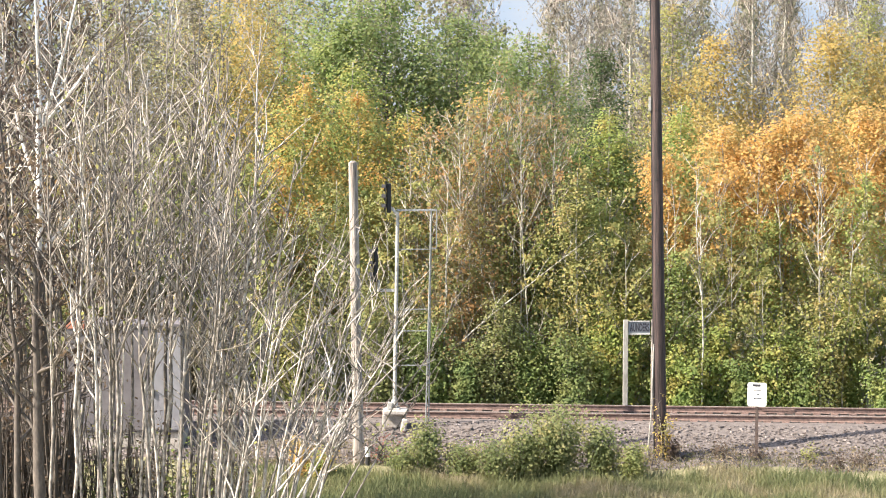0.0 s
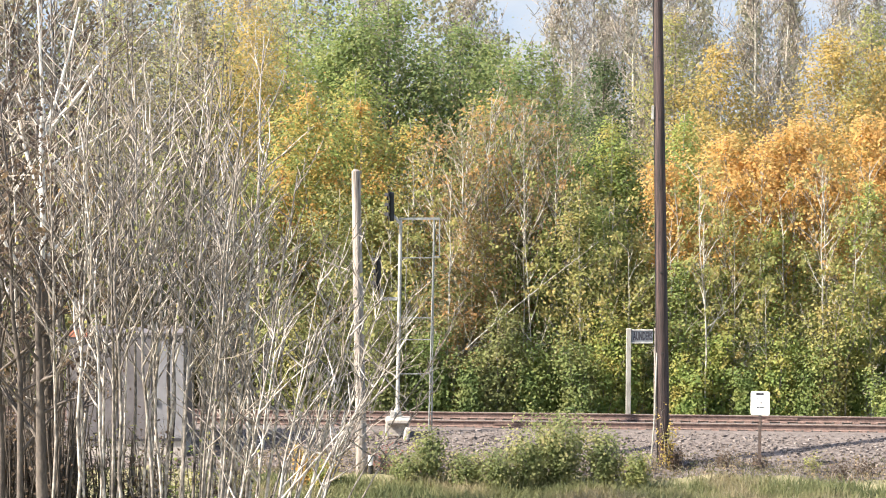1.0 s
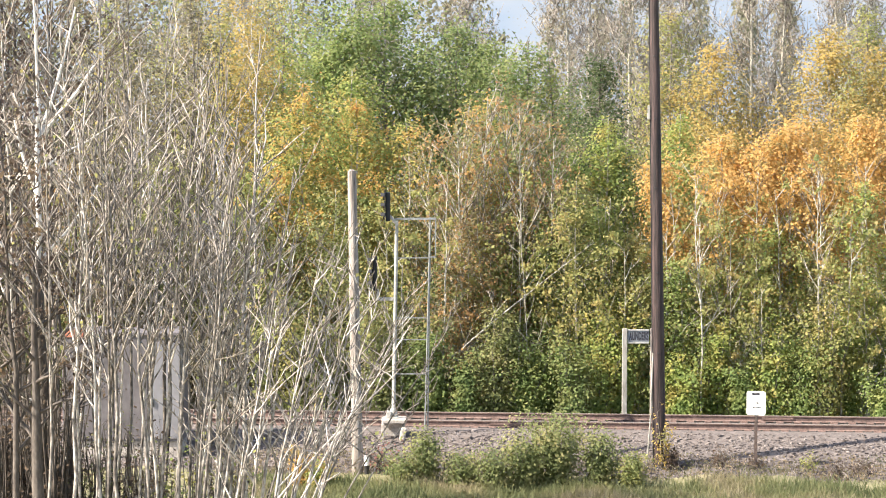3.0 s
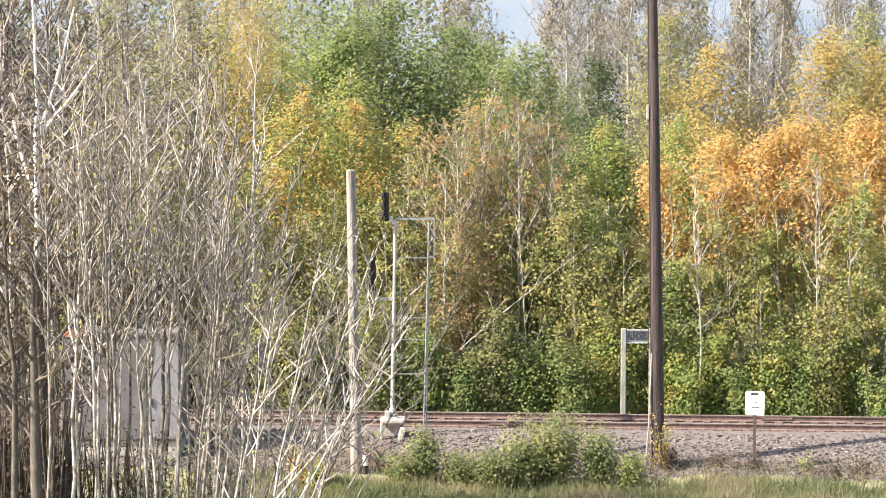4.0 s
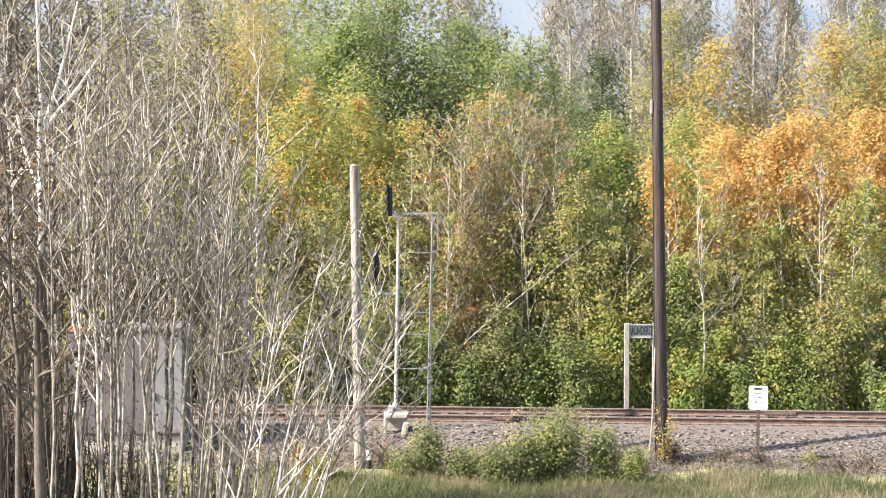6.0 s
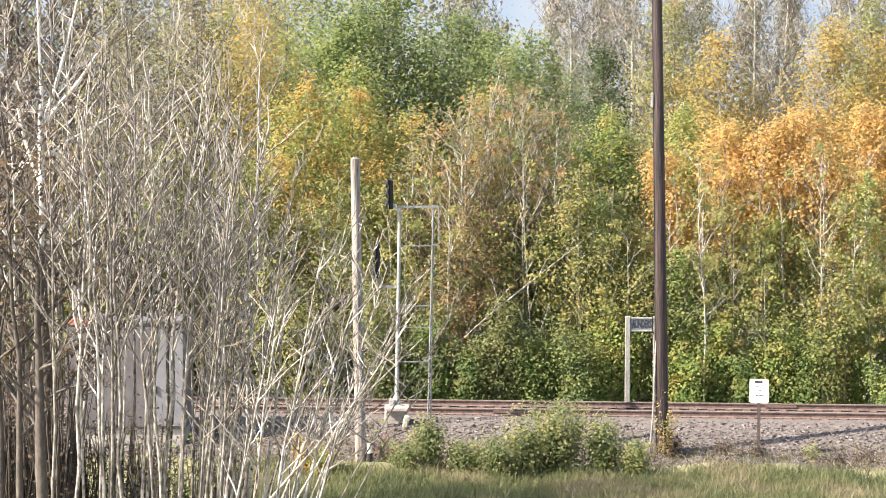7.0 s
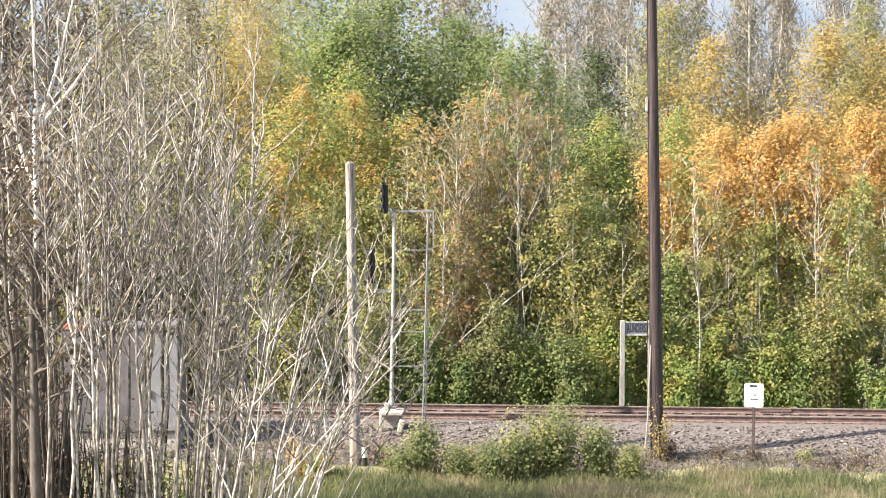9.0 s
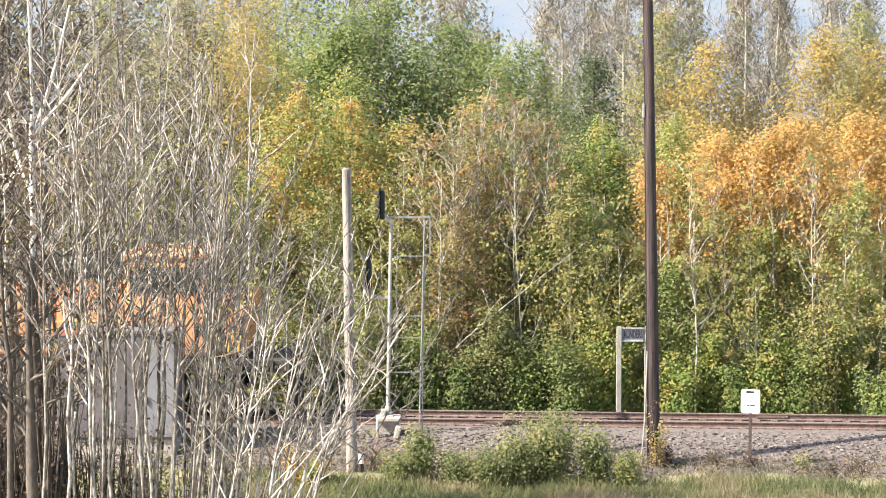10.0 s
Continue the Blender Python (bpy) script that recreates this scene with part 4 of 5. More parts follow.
def equipment_shed():
    x, y = -8.5, 52.9
    z = float(height(np.array(x), np.array(y)))
    top = empty("equipment_shed", (x, y, z), "grey steel railway equipment shed behind bare saplings", "shed")
    H = 2.84 - z
    part("plinth", box(BM(), 0, 0.7, 0.2, 3.1, 1.3, 0.5, 0.02), CONCRETE, top)
    part("body", box(BM(), 0, 0.7, 0.45 + (H - 0.55) / 2, 3.2, 1.4, H - 0.55, 0.015), SHED_GREY, top)
    for k in range(7):
        if k in (5, 6):
            continue
        part("panel", box(BM(), -1.36 + k * 0.455, -0.012, 0.5 + (H - 0.7) / 2, 0.43, 0.025, H - 0.72, 0.006), SHED_GREY, top)
    door = part("door", box(BM(), 1.14, -0.015, 0.5 + (H - 0.75) / 2, 0.86, 0.035, H - 0.8, 0.01), SHED_LIGHT, top, "pale grey steel door")
    part("handle", box(BM(), 0.82, -0.05, 1.5, 0.03, 0.05, 0.2, 0.008), BLACK, door)
    part("roof", box(BM(), 0, 0.7, H - 0.06, 3.3, 1.5, 0.1, 0.02), SHED_GREY, top)
    part("fascia", box(BM(), -1.25, -0.09, H - 0.04, 0.5, 0.02, 0.2, 0.004), RED_BROWN, top, "faded red panel")


notice_sign()
station_sign()
signal_mast()
marker_post()
equipment_shed()


# ---- grass, bushes and litter before the embankment ----
def verge():
    rng = np.random.default_rng(8)
    acc = Acc()
    n = 60000
    x = rng.uniform(-5.5, 14, n)
    y = rng.uniform(45.5, 51.6, n)
    edge = 49.85 + 0.35 * np.sin(x * 1.1) + 0.25 * np.sin(x * 2.7 + 1) - 0.03 * x
    keep = y < edge + rng.normal(0, 0.22, n)
    x, y = x[keep], y[keep]
    n = len(x)
    z = height(x, y)
    h = rng.gamma(4, 0.034, n) + 0.04
    a = rng.uniform(0, 6.283, n)
    b = rng.normal(0, 0.35, (n, 2)) * h[:, None]
    w = 0.008 + 0.01 * rng.uniform(0, 1, n)
    dx, dy = np.cos(a) * w, np.sin(a) * w
    base = np.stack([x, y, z - 0.02], -1)
    side = np.stack([dx, dy, 0 * dx], -1)
    mid = base + np.stack([b[:, 0] * 0.35, b[:, 1] * 0.35, h * 0.6], -1)
    tip = base + np.stack([b[:, 0], b[:, 1], h], -1)
    v = np.stack([base - side, base + side, mid + side * 0.8, mid - side * 0.8, tip + side * 0.12, tip - side * 0.12], 1).reshape(-1, 3)
    f = (np.array([[0, 1, 2, 3], [3, 2, 4, 5]])[None] + 6 * np.arange(n)[:, None, None]).reshape(-1, 4)
    acc.add(v, f)
    tagged(acc.mesh("tall_grass", LEAF["grass"]), "rank yellow-green grass on the verge", "grass", kind="stuff")
    # dry weeds thinly over the slope
    acc = Acc()
    n = 2400
    x = rng.uniform(-6, 14, n)
    s = -rng.uniform(3.8, 6.0, n)
    y = TRACK_Y + TRACK_SLOPE * x + s / ACROSS
    z = height(x, y)
    for i in range(n):
        hh = rng.uniform(0.08, 0.32)
        d = rng.normal(0, 0.4, 2) * hh
        acc.tube([(x[i], y[i], z[i]), (x[i] + d[0] * 0.4, y[i] + d[1] * 0.4, z[i] + hh * 0.6), (x[i] + d[0], y[i] + d[1], z[i] + hh)], [0.005, 0.004, 0.002], 3)
    tagged(acc.mesh("dry_weed_stalks", BARK_TWIG), "dry brown weed stalks scattered on the gravel slope", "weeds", kind="stuff")
    acc = Acc()
    n = 6500
    x = rng.uniform(-6, 14, n)
    y = TRACK_Y + TRACK_SLOPE * x - rng.uniform(3.6, 6.0, n) / ACROSS
    acc.leaves(np.stack([x, y, height(x, y) + rng.uniform(0.03, 0.2, n)], -1), 0.05, rng)
    tagged(acc.mesh("weed_leaves", LEAF["litter"]), "small weeds and fallen leaves on the slope", "weeds", kind="stuff")


def bushes():
    g = "bushes on the verge"
    low = "low grey-green willow bush in the grass"
    shrub(2.95, 49.75, 1.75, 2.3, "bush", "rounded grey-green willow bush in the grass", 5200, 0.06, g, stems=16)
    shrub(2.13, 49.55, 1.35, 1.7, "bush", low, 3200, 0.06, g, stems=12)
    shrub(4.01, 49.45, 1.3, 1.6, "bush", low, 3000, 0.06, g, stems=12)
    shrub(-0.34, 49.85, 1.4, 1.2, "bush", low, 2200, 0.06, g, stems=10)
    shrub(0.58, 49.45, 0.9, 1.5, "bush", low, 2200, 0.055, g, stems=11)
    shrub(1.35, 49.25, 0.95, 1.5, "bush", low, 2200, 0.055, g, stems=11)
    shrub(4.74, 49.05, 0.9, 1.1, "olive", "low yellowing bush in the grass", 1700, 0.055, g, stems=10)
    shrub(-0.97, 49.55, 0.75, 1.2, "bush", low, 1500, 0.055, g, stems=9)
    shrub(-3.58, 49.85, 0.95, 0.9, "orange", "small orange-leaved bush in the grass", 900, 0.06, g, stems=8)
    shrub(-3.09, 49.45, 0.7, 0.9, "mixed", "small yellowing bush in the grass", 900, 0.055, g, stems=8)
    shrub(5.76, 51.5, 1.6, 0.62, "gold", "thin vine with yellow-brown leaves at the pole's foot", 330, 0.06, g, name="vine", stems=6)
    shrub(6.0, 51.5, 0.75, 0.6, "brown", "dark withered weeds at the pole's foot", 500, 0.05, g, bark=BARK_DARK, stems=10)
    shrub(-1.45, 51.0, 0.6, 1.5, "ruddy", "reddish dead brush beside the marker post", 260, 0.05, g, stems=16)
    shrub(8.22, 51.65, 0.35, 0.6, "brown", "withered weeds round the sign's foot", 220, 0.05, g, stems=9)
    for i, (x, y) in enumerate(((7.2, 51.2), (9.5, 51.1), (10.8, 50.8), (12.0, 50.9), (10.2, 50.7), (5.0, 51.2), (4.4, 51.6), (0.4, 51.6), (-0.6, 51.8))):
        shrub(x, y, 0.5, 0.7, "olive" if i % 2 else "brown", "scrubby weeds at the edge of the gravel", 260, 0.045, g, name="weed_clump", seed=i, stems=8)
    # fallen sticks, which also stand in for the dark line of the pole's shadow
    rng = random.Random(4)
    for i in range(9):
        x, y = rng.uniform(5, 12.5), 0
        y = TRACK_Y + TRACK_SLOPE * x - rng.uniform(4.3, 5.2)
        z = float(height(np.array(x), np.array(y)))
        acc = Acc()
        L, a = rng.uniform(0.4, 1.3), rng.uniform(-0.5, 0.5)
        acc.tube([(0, 0, 0), (L * 0.5 * math.cos(a), L * 0.5 * math.sin(a), 0.03), (L * math.cos(a), L * math.sin(a), 0.0)], [0.018, 0.015, 0.009], 6)
        st = acc.mesh("fallen_stick", BARK_DARK, smooth=True)
        st.location = (x, y, z + 0.03)
        tagged(st, "dead dark stick lying on the gravel", "stick", "fallen sticks")


verge()
bushes()


# ---- the bare thicket on the near side ----
def forked_birch():
    """White above, with a few strong limbs that fork at three and two thirds of its height."""
    x, y = -7.7, 38.4
    z = float(height(np.array(x), np.array(y)))
    top = empty("birch", (x, y, z - 0.05), "old birch, white above, with strong forked limbs", "tree", "bare saplings in the thicket")
    rng = np.random.default_rng(77)
    g = 2.1
    path = stem_path((0, 0, 0), (0.003, 0), 13.0, rng, 27, 0.007)
    acc = Acc()
    acc.tube(path[:15], 0.15 * np.linspace(1, 0.72, 15), 10)
    acc.mesh("lower_trunk", BARK_DARK, top, smooth=True, label="dark rough-barked lower trunk")
    acc = Acc()
    acc.tube(path[13:], 0.062 * np.interp(np.linspace(0, 1, 14), [0, 0.45, 0.5, 1], [1, 0.85, 0.5, 0.2]), 10)
    acc.mesh("trunk", BARK_WHITE, top, smooth=True)
    fine = Acc()
    limbs = (
        ((-0.02, 0, 6.9), (-0.28, 0.1, 7.5), (-0.48, 0.2, 8.1), (-0.62, 0.3, 8.7), 0.042),
        ((0.03, 0, 8.35), (0.4, -0.1, 8.8), (0.85, -0.2, 9.3), (1.25, -0.2, 9.9), 0.045),
        ((0.03, 0, 8.45), (0.25, 0.2, 9.2), (0.5, 0.3, 10.1), (0.75, 0.4, 11.2), 0.042),
        ((0.0, 0, 8.4), (-0.2, 0, 8.7), (-0.42, -0.1, 8.95), (-0.55, -0.1, 9.3), 0.034),
        ((-0.1, 0, 4.85), (-0.4, -0.1, 5.3), (-0.75, -0.2, 5.8), (-1.1, -0.3, 6.5), 0.055),
        ((0.05, 0, 5.7), (0.5, 0.2, 6.2), (1.0, 0.4, 6.9), (1.5, 0.5, 7.8), 0.035),
        ((0.0, 0, 2.4), (-0.4, -0.1, 2.55), (-0.8, -0.2, 2.6), (-1.3, -0.2, 2.9), 0.03),
        ((0.02, 0, 7.6), (0.5, 0.3, 8.0), (0.9, 0.5, 8.2), (1.5, 0.7, 8.6), 0.026),
    )
    for *pts, r in limbs:
        p = np.array(pts) * 0.87 + np.array([0.01, 0, g])
        acc = Acc()
        acc.tube(p, r * np.linspace(1, 0.45, 4), 7)
        acc.mesh("limb", BARK_WHITE, top, smooth=True)
        for k in range(16):
            e, _d = along(p, rng.uniform(0.2, 0.999))
            tw = limb_path(e, rng.uniform(0, 6.283), rng.uniform(-0.1, 1.4), rng.uniform(0.3, 1.0), rng, 4, 0.3)
            fine.tube(tw, 0.012 * np.linspace(1, 0.5, 4), 3)
    fine.mesh("twig", BARK_TWIG, top, kind="stuff")


def thicket():
    rng = random.Random(17)
    near, deep = 0.85, 1.75

    def sapling(x, y, h, lean, r, label, bark, seed, spread, twigs, leaf, leaves, low, *rest, **more):
        tall = h * near + deep
        bare_tree(x * near, y * near, tall, (lean[0] * h * near / tall, 0), r, label, bark, seed, spread, twigs, leaf, leaves, (low * h * near + deep) / tall, *rest, **more)

    def brush(x, y, h, *rest, **more):
        shrub(x * near, y * near, h * near + deep, *rest, **more)

    label = "slender bare sapling with pale grey bark"
    # tall stems, nearly upright
    for i in range(26):
        x = -11.5 + i * 0.268 + rng.uniform(-0.25, 0.25)
        y = rng.uniform(46.0, 50.5)
        right = (x + 11.4) / 7.5
        h = rng.uniform(9.5, 14.0) * (1 - 0.16 * right)
        sapling(x, y, h, (rng.gauss(0.005 + 0.06 * right, 0.035), 0), rng.uniform(0.035, 0.06), label if i % 4 else "slender bare sapling with dark brown bark", rng.choice((BARK_PALE, BARK_GREY, BARK_GREY)) if i % 4 else BARK_BROWN, 20 + i, 0.62, 0.22, "olive" if rng.random() < 0.4 else None, 60, 0.3)
    # a fan of thinner stems leaning out to the open side
    for i in range(25):
        x = -5.65 + i * 0.095 + rng.uniform(-0.2, 0.2)
        y = rng.uniform(39.5, 44.5)
        lean = 0.03 + 0.36 * (i / 25) + rng.gauss(0, 0.06)
        h = rng.uniform(6.0, 10.2) * (1 - 0.4 * i / 25)
        sapling(x, y, h, (lean, 0), rng.uniform(0.028, 0.048), "thin bare sapling leaning out of the thicket", BARK_PALE if rng.random() < 0.7 else BARK_GREY, 80 + i + 200, 0.55, 0.18, "olive" if rng.random() < 0.4 else None, 40, 0.22)
    # bold straight stems along the thicket's front
    for i in range(22):
        u = (i + rng.uniform(0.0, 1.0)) / 22
        x = -8.25 + 3.5 * u
        lean = 0.0 + 0.16 * u ** 2 + rng.gauss(0, 0.045)
        sapling(x, rng.uniform(41.5, 43.8), rng.uniform(8.5, 12.0) * (1 - 0.15 * u), (lean, 0), rng.uniform(0.027, 0.047), label, BARK_PALE if i % 3 else BARK_GREY, 420 + i, 0.75, 0.3, "olive" if i % 4 == 0 else None, 40, 0.34)
    # long thin stems bowed far out over the verge
    for i, (x, y, h, lean) in enumerate(((-3.35, 47.0, 4.4, 0.82), (-3.9, 46.6, 4.8, 0.62), (-3.0, 47.6, 3.2, 0.95), (-4.2, 47.2, 5.6, 0.5), (-4.6, 46.4, 6.2, 0.42), (-4.0, 47.9, 4.9, 0.7), (-3.6, 46.2, 5.4, 0.55), (-4.9, 48.0, 6.6, 0.46), (-3.7, 48.3, 4.0, 0.66))):
        sapling(x, y, h, (lean, 0), 0.026, "long thin bare stem bowed over the verge", BARK_PALE if i % 2 else BARK_GREY, 240 + i, 0.7, 0.4, None, 0, 0.2, rise=0.9)
    # two bold stems that slant across the short pole
    bare_tree(-5.25, 34.5, 5.75, (0.86, 0), 0.036, "bold pale stem slanting far out of the thicket", BARK_PALE, 270, 0.35, 0.25, None, 0, 0.6, rise=0.9)
    bare_tree(-4.0, 34.5, 5.95, (0.56, 0), 0.031, "bold pale stem slanting far out of the thicket", BARK_PALE, 271, 0.4, 0.25, None, 0, 0.55, rise=0.9)
    # the forked birch at the edge
    forked_birch()
    for i, (x, y, h) in enumerate(((-11.4, 50.2, 13.0), (-12.3, 51.0, 12.5), (-10.9, 51.2, 12.8), (-12.0, 49.6, 12.0), (-9.75, 43.6, 11.5), (-9.15, 43.0, 9.5))):
        sapling(x, y, h, (0.02 * (i % 4) - 0.03, 0), 0.075, "dark tree with withered brown leaves still hanging", BARK_DARK, 160 + i, 1.2, 0.6, "brown", 800, 0.2, "withered_tree", "dark trees beside the thicket", 0.07, 1.0, "tree")
    sapling(-8.75, 43.0, 6.4, (-0.01, 0), 0.15, "thick dark trunk of a broken tree beside a birch", BARK_DARK, 170, 0.7, 0.8, "brown", 300, 0.3, "broken_tree", "dark trees beside the thicket", 0.07, 0.8, "tree")
    sapling(-8.75, 46.2, 8.4, (0.02, 0), 0.09, "thick dark trunk of a broken tree beside a birch", BARK_DARK, 171, 0.9, 0.8, "brown", 300, 0.2, "broken_tree", "dark trees beside the thicket", 0.07, 0.8, "tree")
    for i in range(9):
        brush(-10.6 + i * 0.23, rng.uniform(44.8, 46.5), rng.uniform(2.2, 4.2), 1.8, "brown", "dense dark leafless brush beside the thicket", 420, 0.06, "undergrowth in the thicket", BARK_DARK, "dark_brush", i, 34)
    for i, (x, y, h) in enumerate(((-10.7, 50.8, 13.6), (-9.6, 51.0, 14.0))):
        sapling(x, y, h, (0.01 * i - 0.02, 0), 0.045, "slim tree with dark withered leaves in its crown", BARK_DARK, 180 + i, 1.0, 0.8, "brown", 1100, 0.5, "withered_tree", "dark trees beside the thicket", 0.07, 1.0, "tree")
    # dark brush at its foot
    for i in range(18):
        x = -11 + i * 0.36 + rng.uniform(-0.2, 0.2)
        brush(x, rng.uniform(46, 48.6), rng.uniform(1.4, 2.5) * (1 - i * 0.018), 1.6, rng.choice(("brown", "brown", "bush")) if x < -7.0 else rng.choice(("bush", "olive", "lime", "brown")), "tangled undergrowth at the thicket's foot", 500, 0.06, "undergrowth in the thicket", BARK_DARK if x < -7.5 else BARK_GREY, seed=i, stems=22)
    sapling(-5.5, 47.5, 6.6, (0.02, 0), 0.03, "bare sapling keeping a tuft of orange leaves", BARK_GREY, 190, 0.6, 0.6, "orange", 60, 0.7)


thicket()


# ---- the locomotive ----
def wheel_mesh():
    bm = BM()
    for s in (-0.72, 0.72):
        o = 1 if s > 0 else -1
        rod(bm, (0, s - 0.07, 0), (0, s + 0.07, 0), 0.5, sides=28)
        rod(bm, (0, s - 0.07 * o - 0.02, 0), (0, s - 0.07 * o + 0.02, 0), 0.53, sides=28)
        rod(bm, (0, s + 0.05 * o, 0), (0, s + 0.11 * o, 0), 0.14, sides=12)
        for k in range(5):
            a = k * 1.2566
            rod(bm, (0.3 * math.cos(a), s + 0.06 * o, 0.3 * math.sin(a)), (0.3 * math.cos(a), s + 0.085 * o, 0.3 * math.sin(a)), 0.05, sides=8)
    rod(bm, (0, -0.7, 0), (0, 0.7, 0), 0.09, sides=12)
    return bm


def locomotive():
    """x points forward; x = 0 is the front of the nose."""
    loco = empty("locomotive", (-125, TRACK_Y + 9.5, 0), "orange diesel locomotive with dark green top and yellow stripes", "locomotive")
    part("underframe", box(BM(), -8.6, 0, 1.52, 19.6, 2.7, 0.34, 0.03), LOCO_BLACK, loco)
    part("side_sill", box(BM(), -8.6, -1.41, 1.62, 18.6, 0.06, 0.2, 0.01), LOCO_BLACK, loco)
    part("side_sill", box(BM(), -8.6, 1.41, 1.62, 18.6, 0.06, 0.2, 0.01), LOCO_BLACK, loco)
    nose = part("nose", box(BM(), -0.75, 0, 2.66, 1.5, 2.5, 1.78, 0.16), LOCO_ORANGE, loco)
    for s in (-1, 1):
        part("nose_stripe", box(BM(), -0.75, s * 1.256, 1.98, 1.25, 0.012, 0.17), LOCO_YELLOW, nose)
        part("nose_stripe", box(BM(), -0.75, s * 1.256, 2.3, 1.25, 0.012, 0.08), LOCO_YELLOW, nose)
    part("nose_door", box(BM(), 0.006, 0.5, 2.6, 0.02, 0.6, 1.5, 0.01), LOCO_ORANGE, nose)
    cab = part("cab", box(BM(), -2.65, 0, 3.1, 2.3, 2.9, 2.7, 0.1), LOCO_ORANGE, loco)
    cab.location.x = 0.4
    roof = part("roof", box(BM(), -2.6, 0, 4.58, 2.7, 3.0, 0.3, 0.13), LOCO_ORANGE, cab)
    for s in (-1, 1):
        for cx in (-3.25, -2.2):
            part("side_window", box(BM(), cx, s * 1.452, 3.92, 0.86, 0.02, 0.62, 0.004), WINDOW, cab)
            f = BM()
            for dx, dz, w, h in ((0, 0.34, 0.96, 0.05), (0, -0.34, 0.96, 0.05), (0.455, 0, 0.05, 0.7), (-0.455, 0, 0.05, 0.7)):
                box(f, cx + dx, s * 1.462, 3.92 + dz, w, 0.03, h)
            part("window_frame", f, BLACK, cab)
        part("windscreen", box(BM(), -1.49, s * 0.75, 3.95, 0.02, 0.95, 0.55, 0.004), WINDOW, cab)
        part("number_board", box(BM(), -1.43, s * 0.95, 4.38, 0.12, 0.5, 0.16, 0.01), BLACK, cab)
    for s in (-0.1, 0.1):
        part("headlight", rod(BM(), (-1.5, s, 4.4), (-1.42, s, 4.4), 0.08, sides=14), SIGN_WHITE, cab, "round glass headlight")
    part("horn", rod(BM(), (-2.6, -0.5, 4.85), (-2.1, -0.5, 4.88), 0.03, 0.07), GALV, roof)
    part("antenna", box(BM(), -3.0, 0.1, 4.76, 0.5, 0.3, 0.06, 0.02), BLACK, roof)
    hood = part("long_hood", box(BM(), -10.1, 0, 2.85, 13.4, 1.9, 2.3, 0.08), LOCO_ORANGE, loco)
    part("hood_top", box(BM(), -10.1, 0, 4.15, 13.4, 1.96, 0.62, 0.12), LOCO_GREEN, hood, "very dark green upper hood")
    for s in (-1, 1):
        part("hood_band", box(BM(), -10.3, s * 0.957, 2.1, 12.8, 0.014, 0.3), LOCO_GREEN, hood)
        for k in range(16):
            d = part("hood_door", box(BM(), -4.4 - k * 0.76, s * 0.962, 3.0, 0.7, 0.024, 1.3, 0.008), LOCO_ORANGE, hood)
            part("latch", box(BM(), -4.15 - k * 0.76, s * 0.98, 3.0, 0.04, 0.02, 0.12), BLACK, d)
        for k in range(4):
            part("grille", box(BM(), -5.2 - k * 3.0, s * 0.985, 4.12, 1.6, 0.02, 0.4, 0.004), BLACK, hood)
    for k in range(3):
        part("roof_fan", rod(BM(), (-11.5 - k * 1.5, 0, 4.44), (-11.5 - k * 1.5, 0, 4.62), 0.62, 0.6, 20), LOCO_BLACK, hood)
    part("exhaust", box(BM(), -8.2, 0, 4.55, 0.9, 0.4, 0.24, 0.03), LOCO_BLACK, hood)
    for s in (-1, 1):
        for k in range(12):
            xx = -4.2 - k * 1.2
            part("stanchion", rod(BM(), (xx, s * 1.34, 1.68), (xx, s * 1.34, 2.72), 0.018, sides=6), LOCO_YELLOW, loco)
        part("handrail", rod(BM(), (-4.2, s * 1.34, 2.72), (-17.6, s * 1.34, 2.72), 0.018, sides=6), LOCO_YELLOW, loco)
        for xx in (0.25, 1.1):
            part("stanchion", rod(BM(), (xx, s * 1.3, 1.68), (xx, s * 1.3, 2.75), 0.018, sides=6), GALV, loco)
        for k in range(4):
            part("step", box(BM(), 0.95, s * 1.3, 0.45 + k * 0.3, 0.5, 0.25, 0.03), LOCO_BLACK, loco)
    part("pilot", box(BM(), 1.15, 0, 0.85, 0.12, 2.7, 1.3, 0.03), LOCO_BLACK, loco)
    part("coupler", box(BM(), 1.5, 0, 0.9, 0.7, 0.26, 0.3, 0.06), LOCO_BLACK, loco)
    part("end_rail", rod(BM(), (1.15, -1.3, 2.75), (1.15, 1.3, 2.75), 0.018, sides=6), GALV, loco)
    part("fuel_tank", box(BM(), -8.6, 0, 0.9, 5.0, 2.6, 1.0, 0.2), LOCO_BLACK, loco)
    wheels = []
    for cx in (-2.6, -14.4):
        truck = part("truck", box(BM(), cx, 0, 0.62, 4.6, 0.5, 0.3, 0.05), LOCO_BLACK, loco)
        for s in (-1, 1):
            f = box(BM(), cx, s * 1.02, 0.82, 5.0, 0.14, 0.26, 0.04)
            for k in (-1.75, 0, 1.75):
                box(f, cx + k, s * 1.06, 0.56, 0.42, 0.2, 0.42, 0.04)
                box(f, cx + k, s * 1.08, 0.98, 0.5, 0.16, 0.2, 0.03)
            for k in (-0.9, 0.9):
                rod(f, (cx + k, s * 1.08, 0.72), (cx + k, s * 1.08, 1.2), 0.12)
            part("side_frame", f, LOCO_BLACK, truck)
        for k in (-1.75, 0, 1.75):
            w = part("wheelset", wheel_mesh(), LOCO_BLACK, truck)
            w.matrix_basis = pose(cx + k, 0, 0.5)
            wheels.append((w, cx + k))
    return loco, wheels


LOCO, WHEELS = locomotive()
SPEED, END_X = 10.8, -5.15


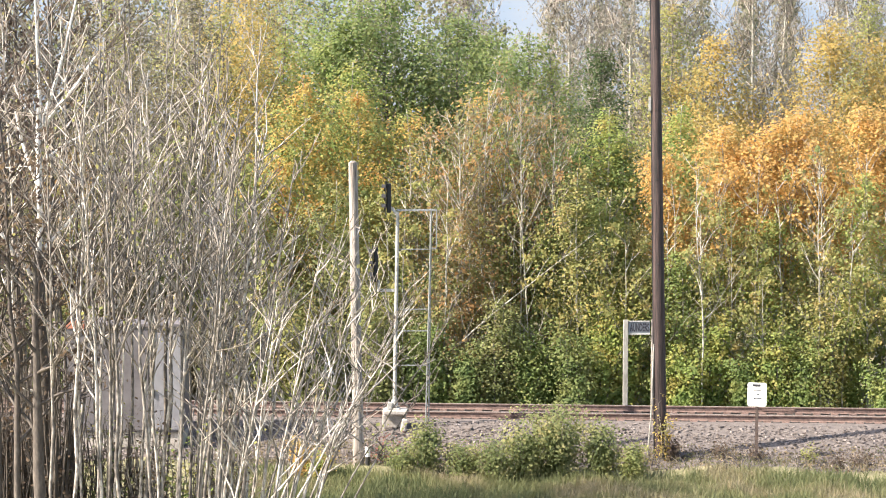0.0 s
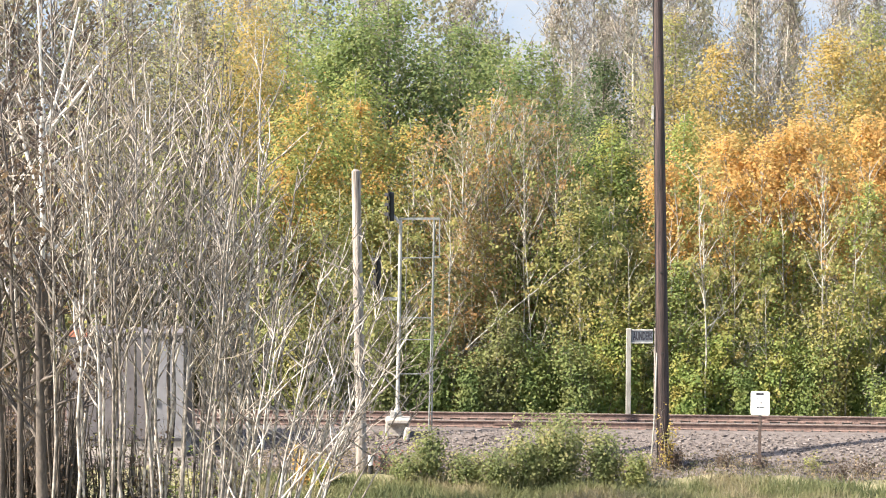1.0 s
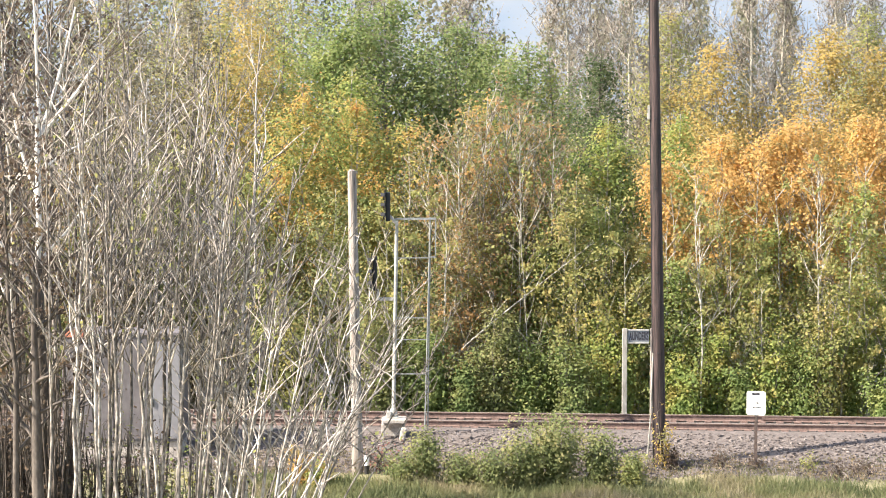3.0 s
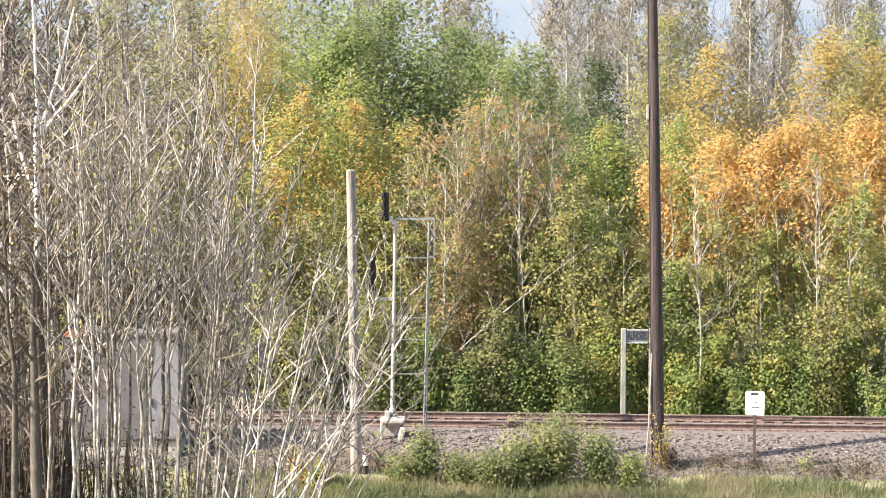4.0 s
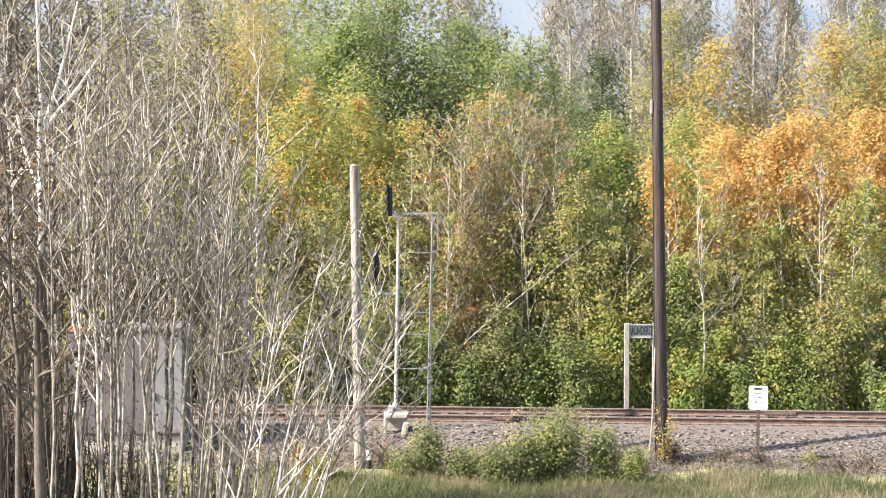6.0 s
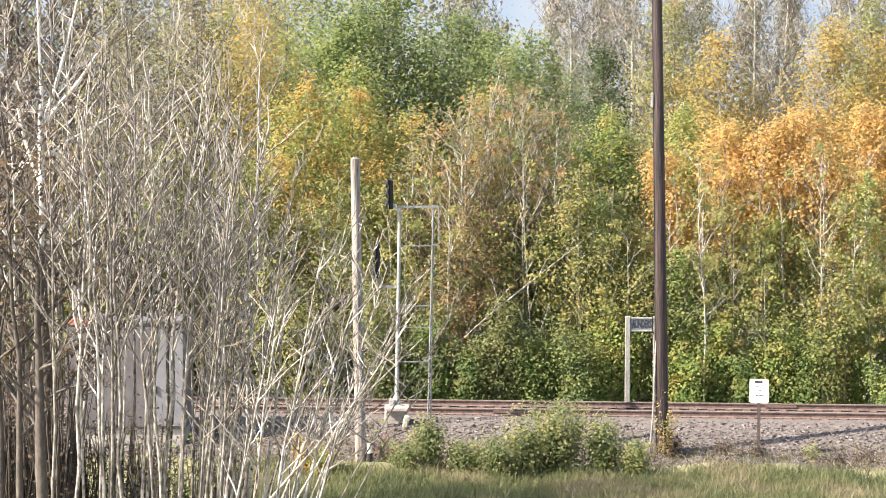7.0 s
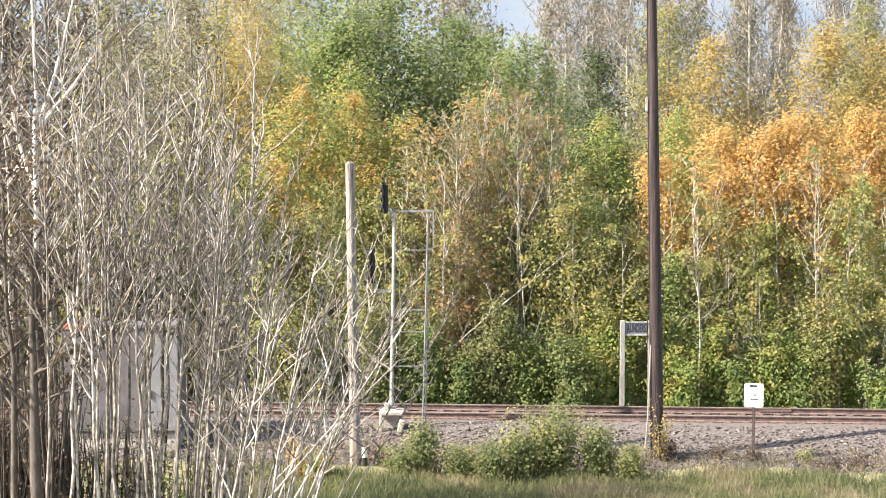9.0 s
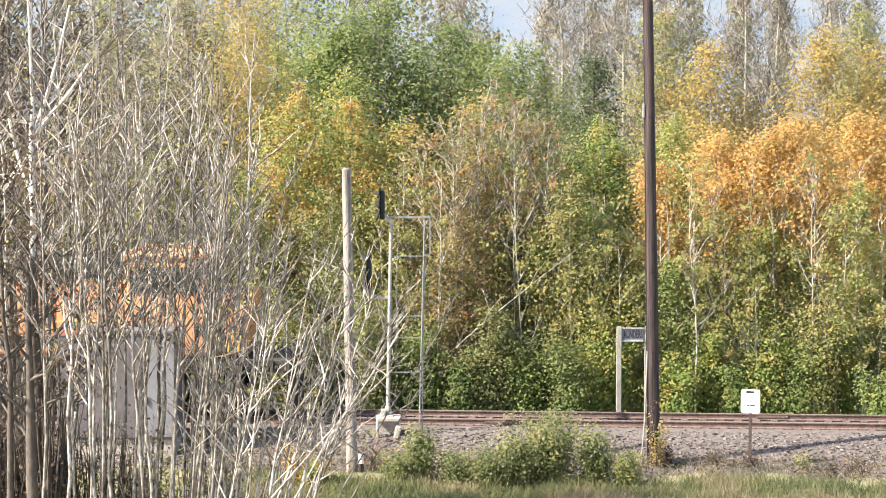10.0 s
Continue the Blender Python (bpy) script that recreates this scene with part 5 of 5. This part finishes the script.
def motions():
    """The locomotive rolls in along the track and its wheelsets turn with it."""
    rows = []
    for t in (0.0, 2.5, 5.0, 7.5, 9.0, 10.0):
        d = (END_X - SPEED * (10.0 - t) * ACROSS)
        rows.append((t, pose(d, TRACK_Y + TRACK_SLOPE * d, 0, 0, 0, TRACK_TURN)))
    walk(LOCO, rows)
    turn = math.degrees(SPEED / 0.5)
    for w, x in WHEELS:
        walk(w, [(k / 20, pose(x, 0, 0.5, 0, turn * k / 20, 0)) for k in range(201)])


motions()
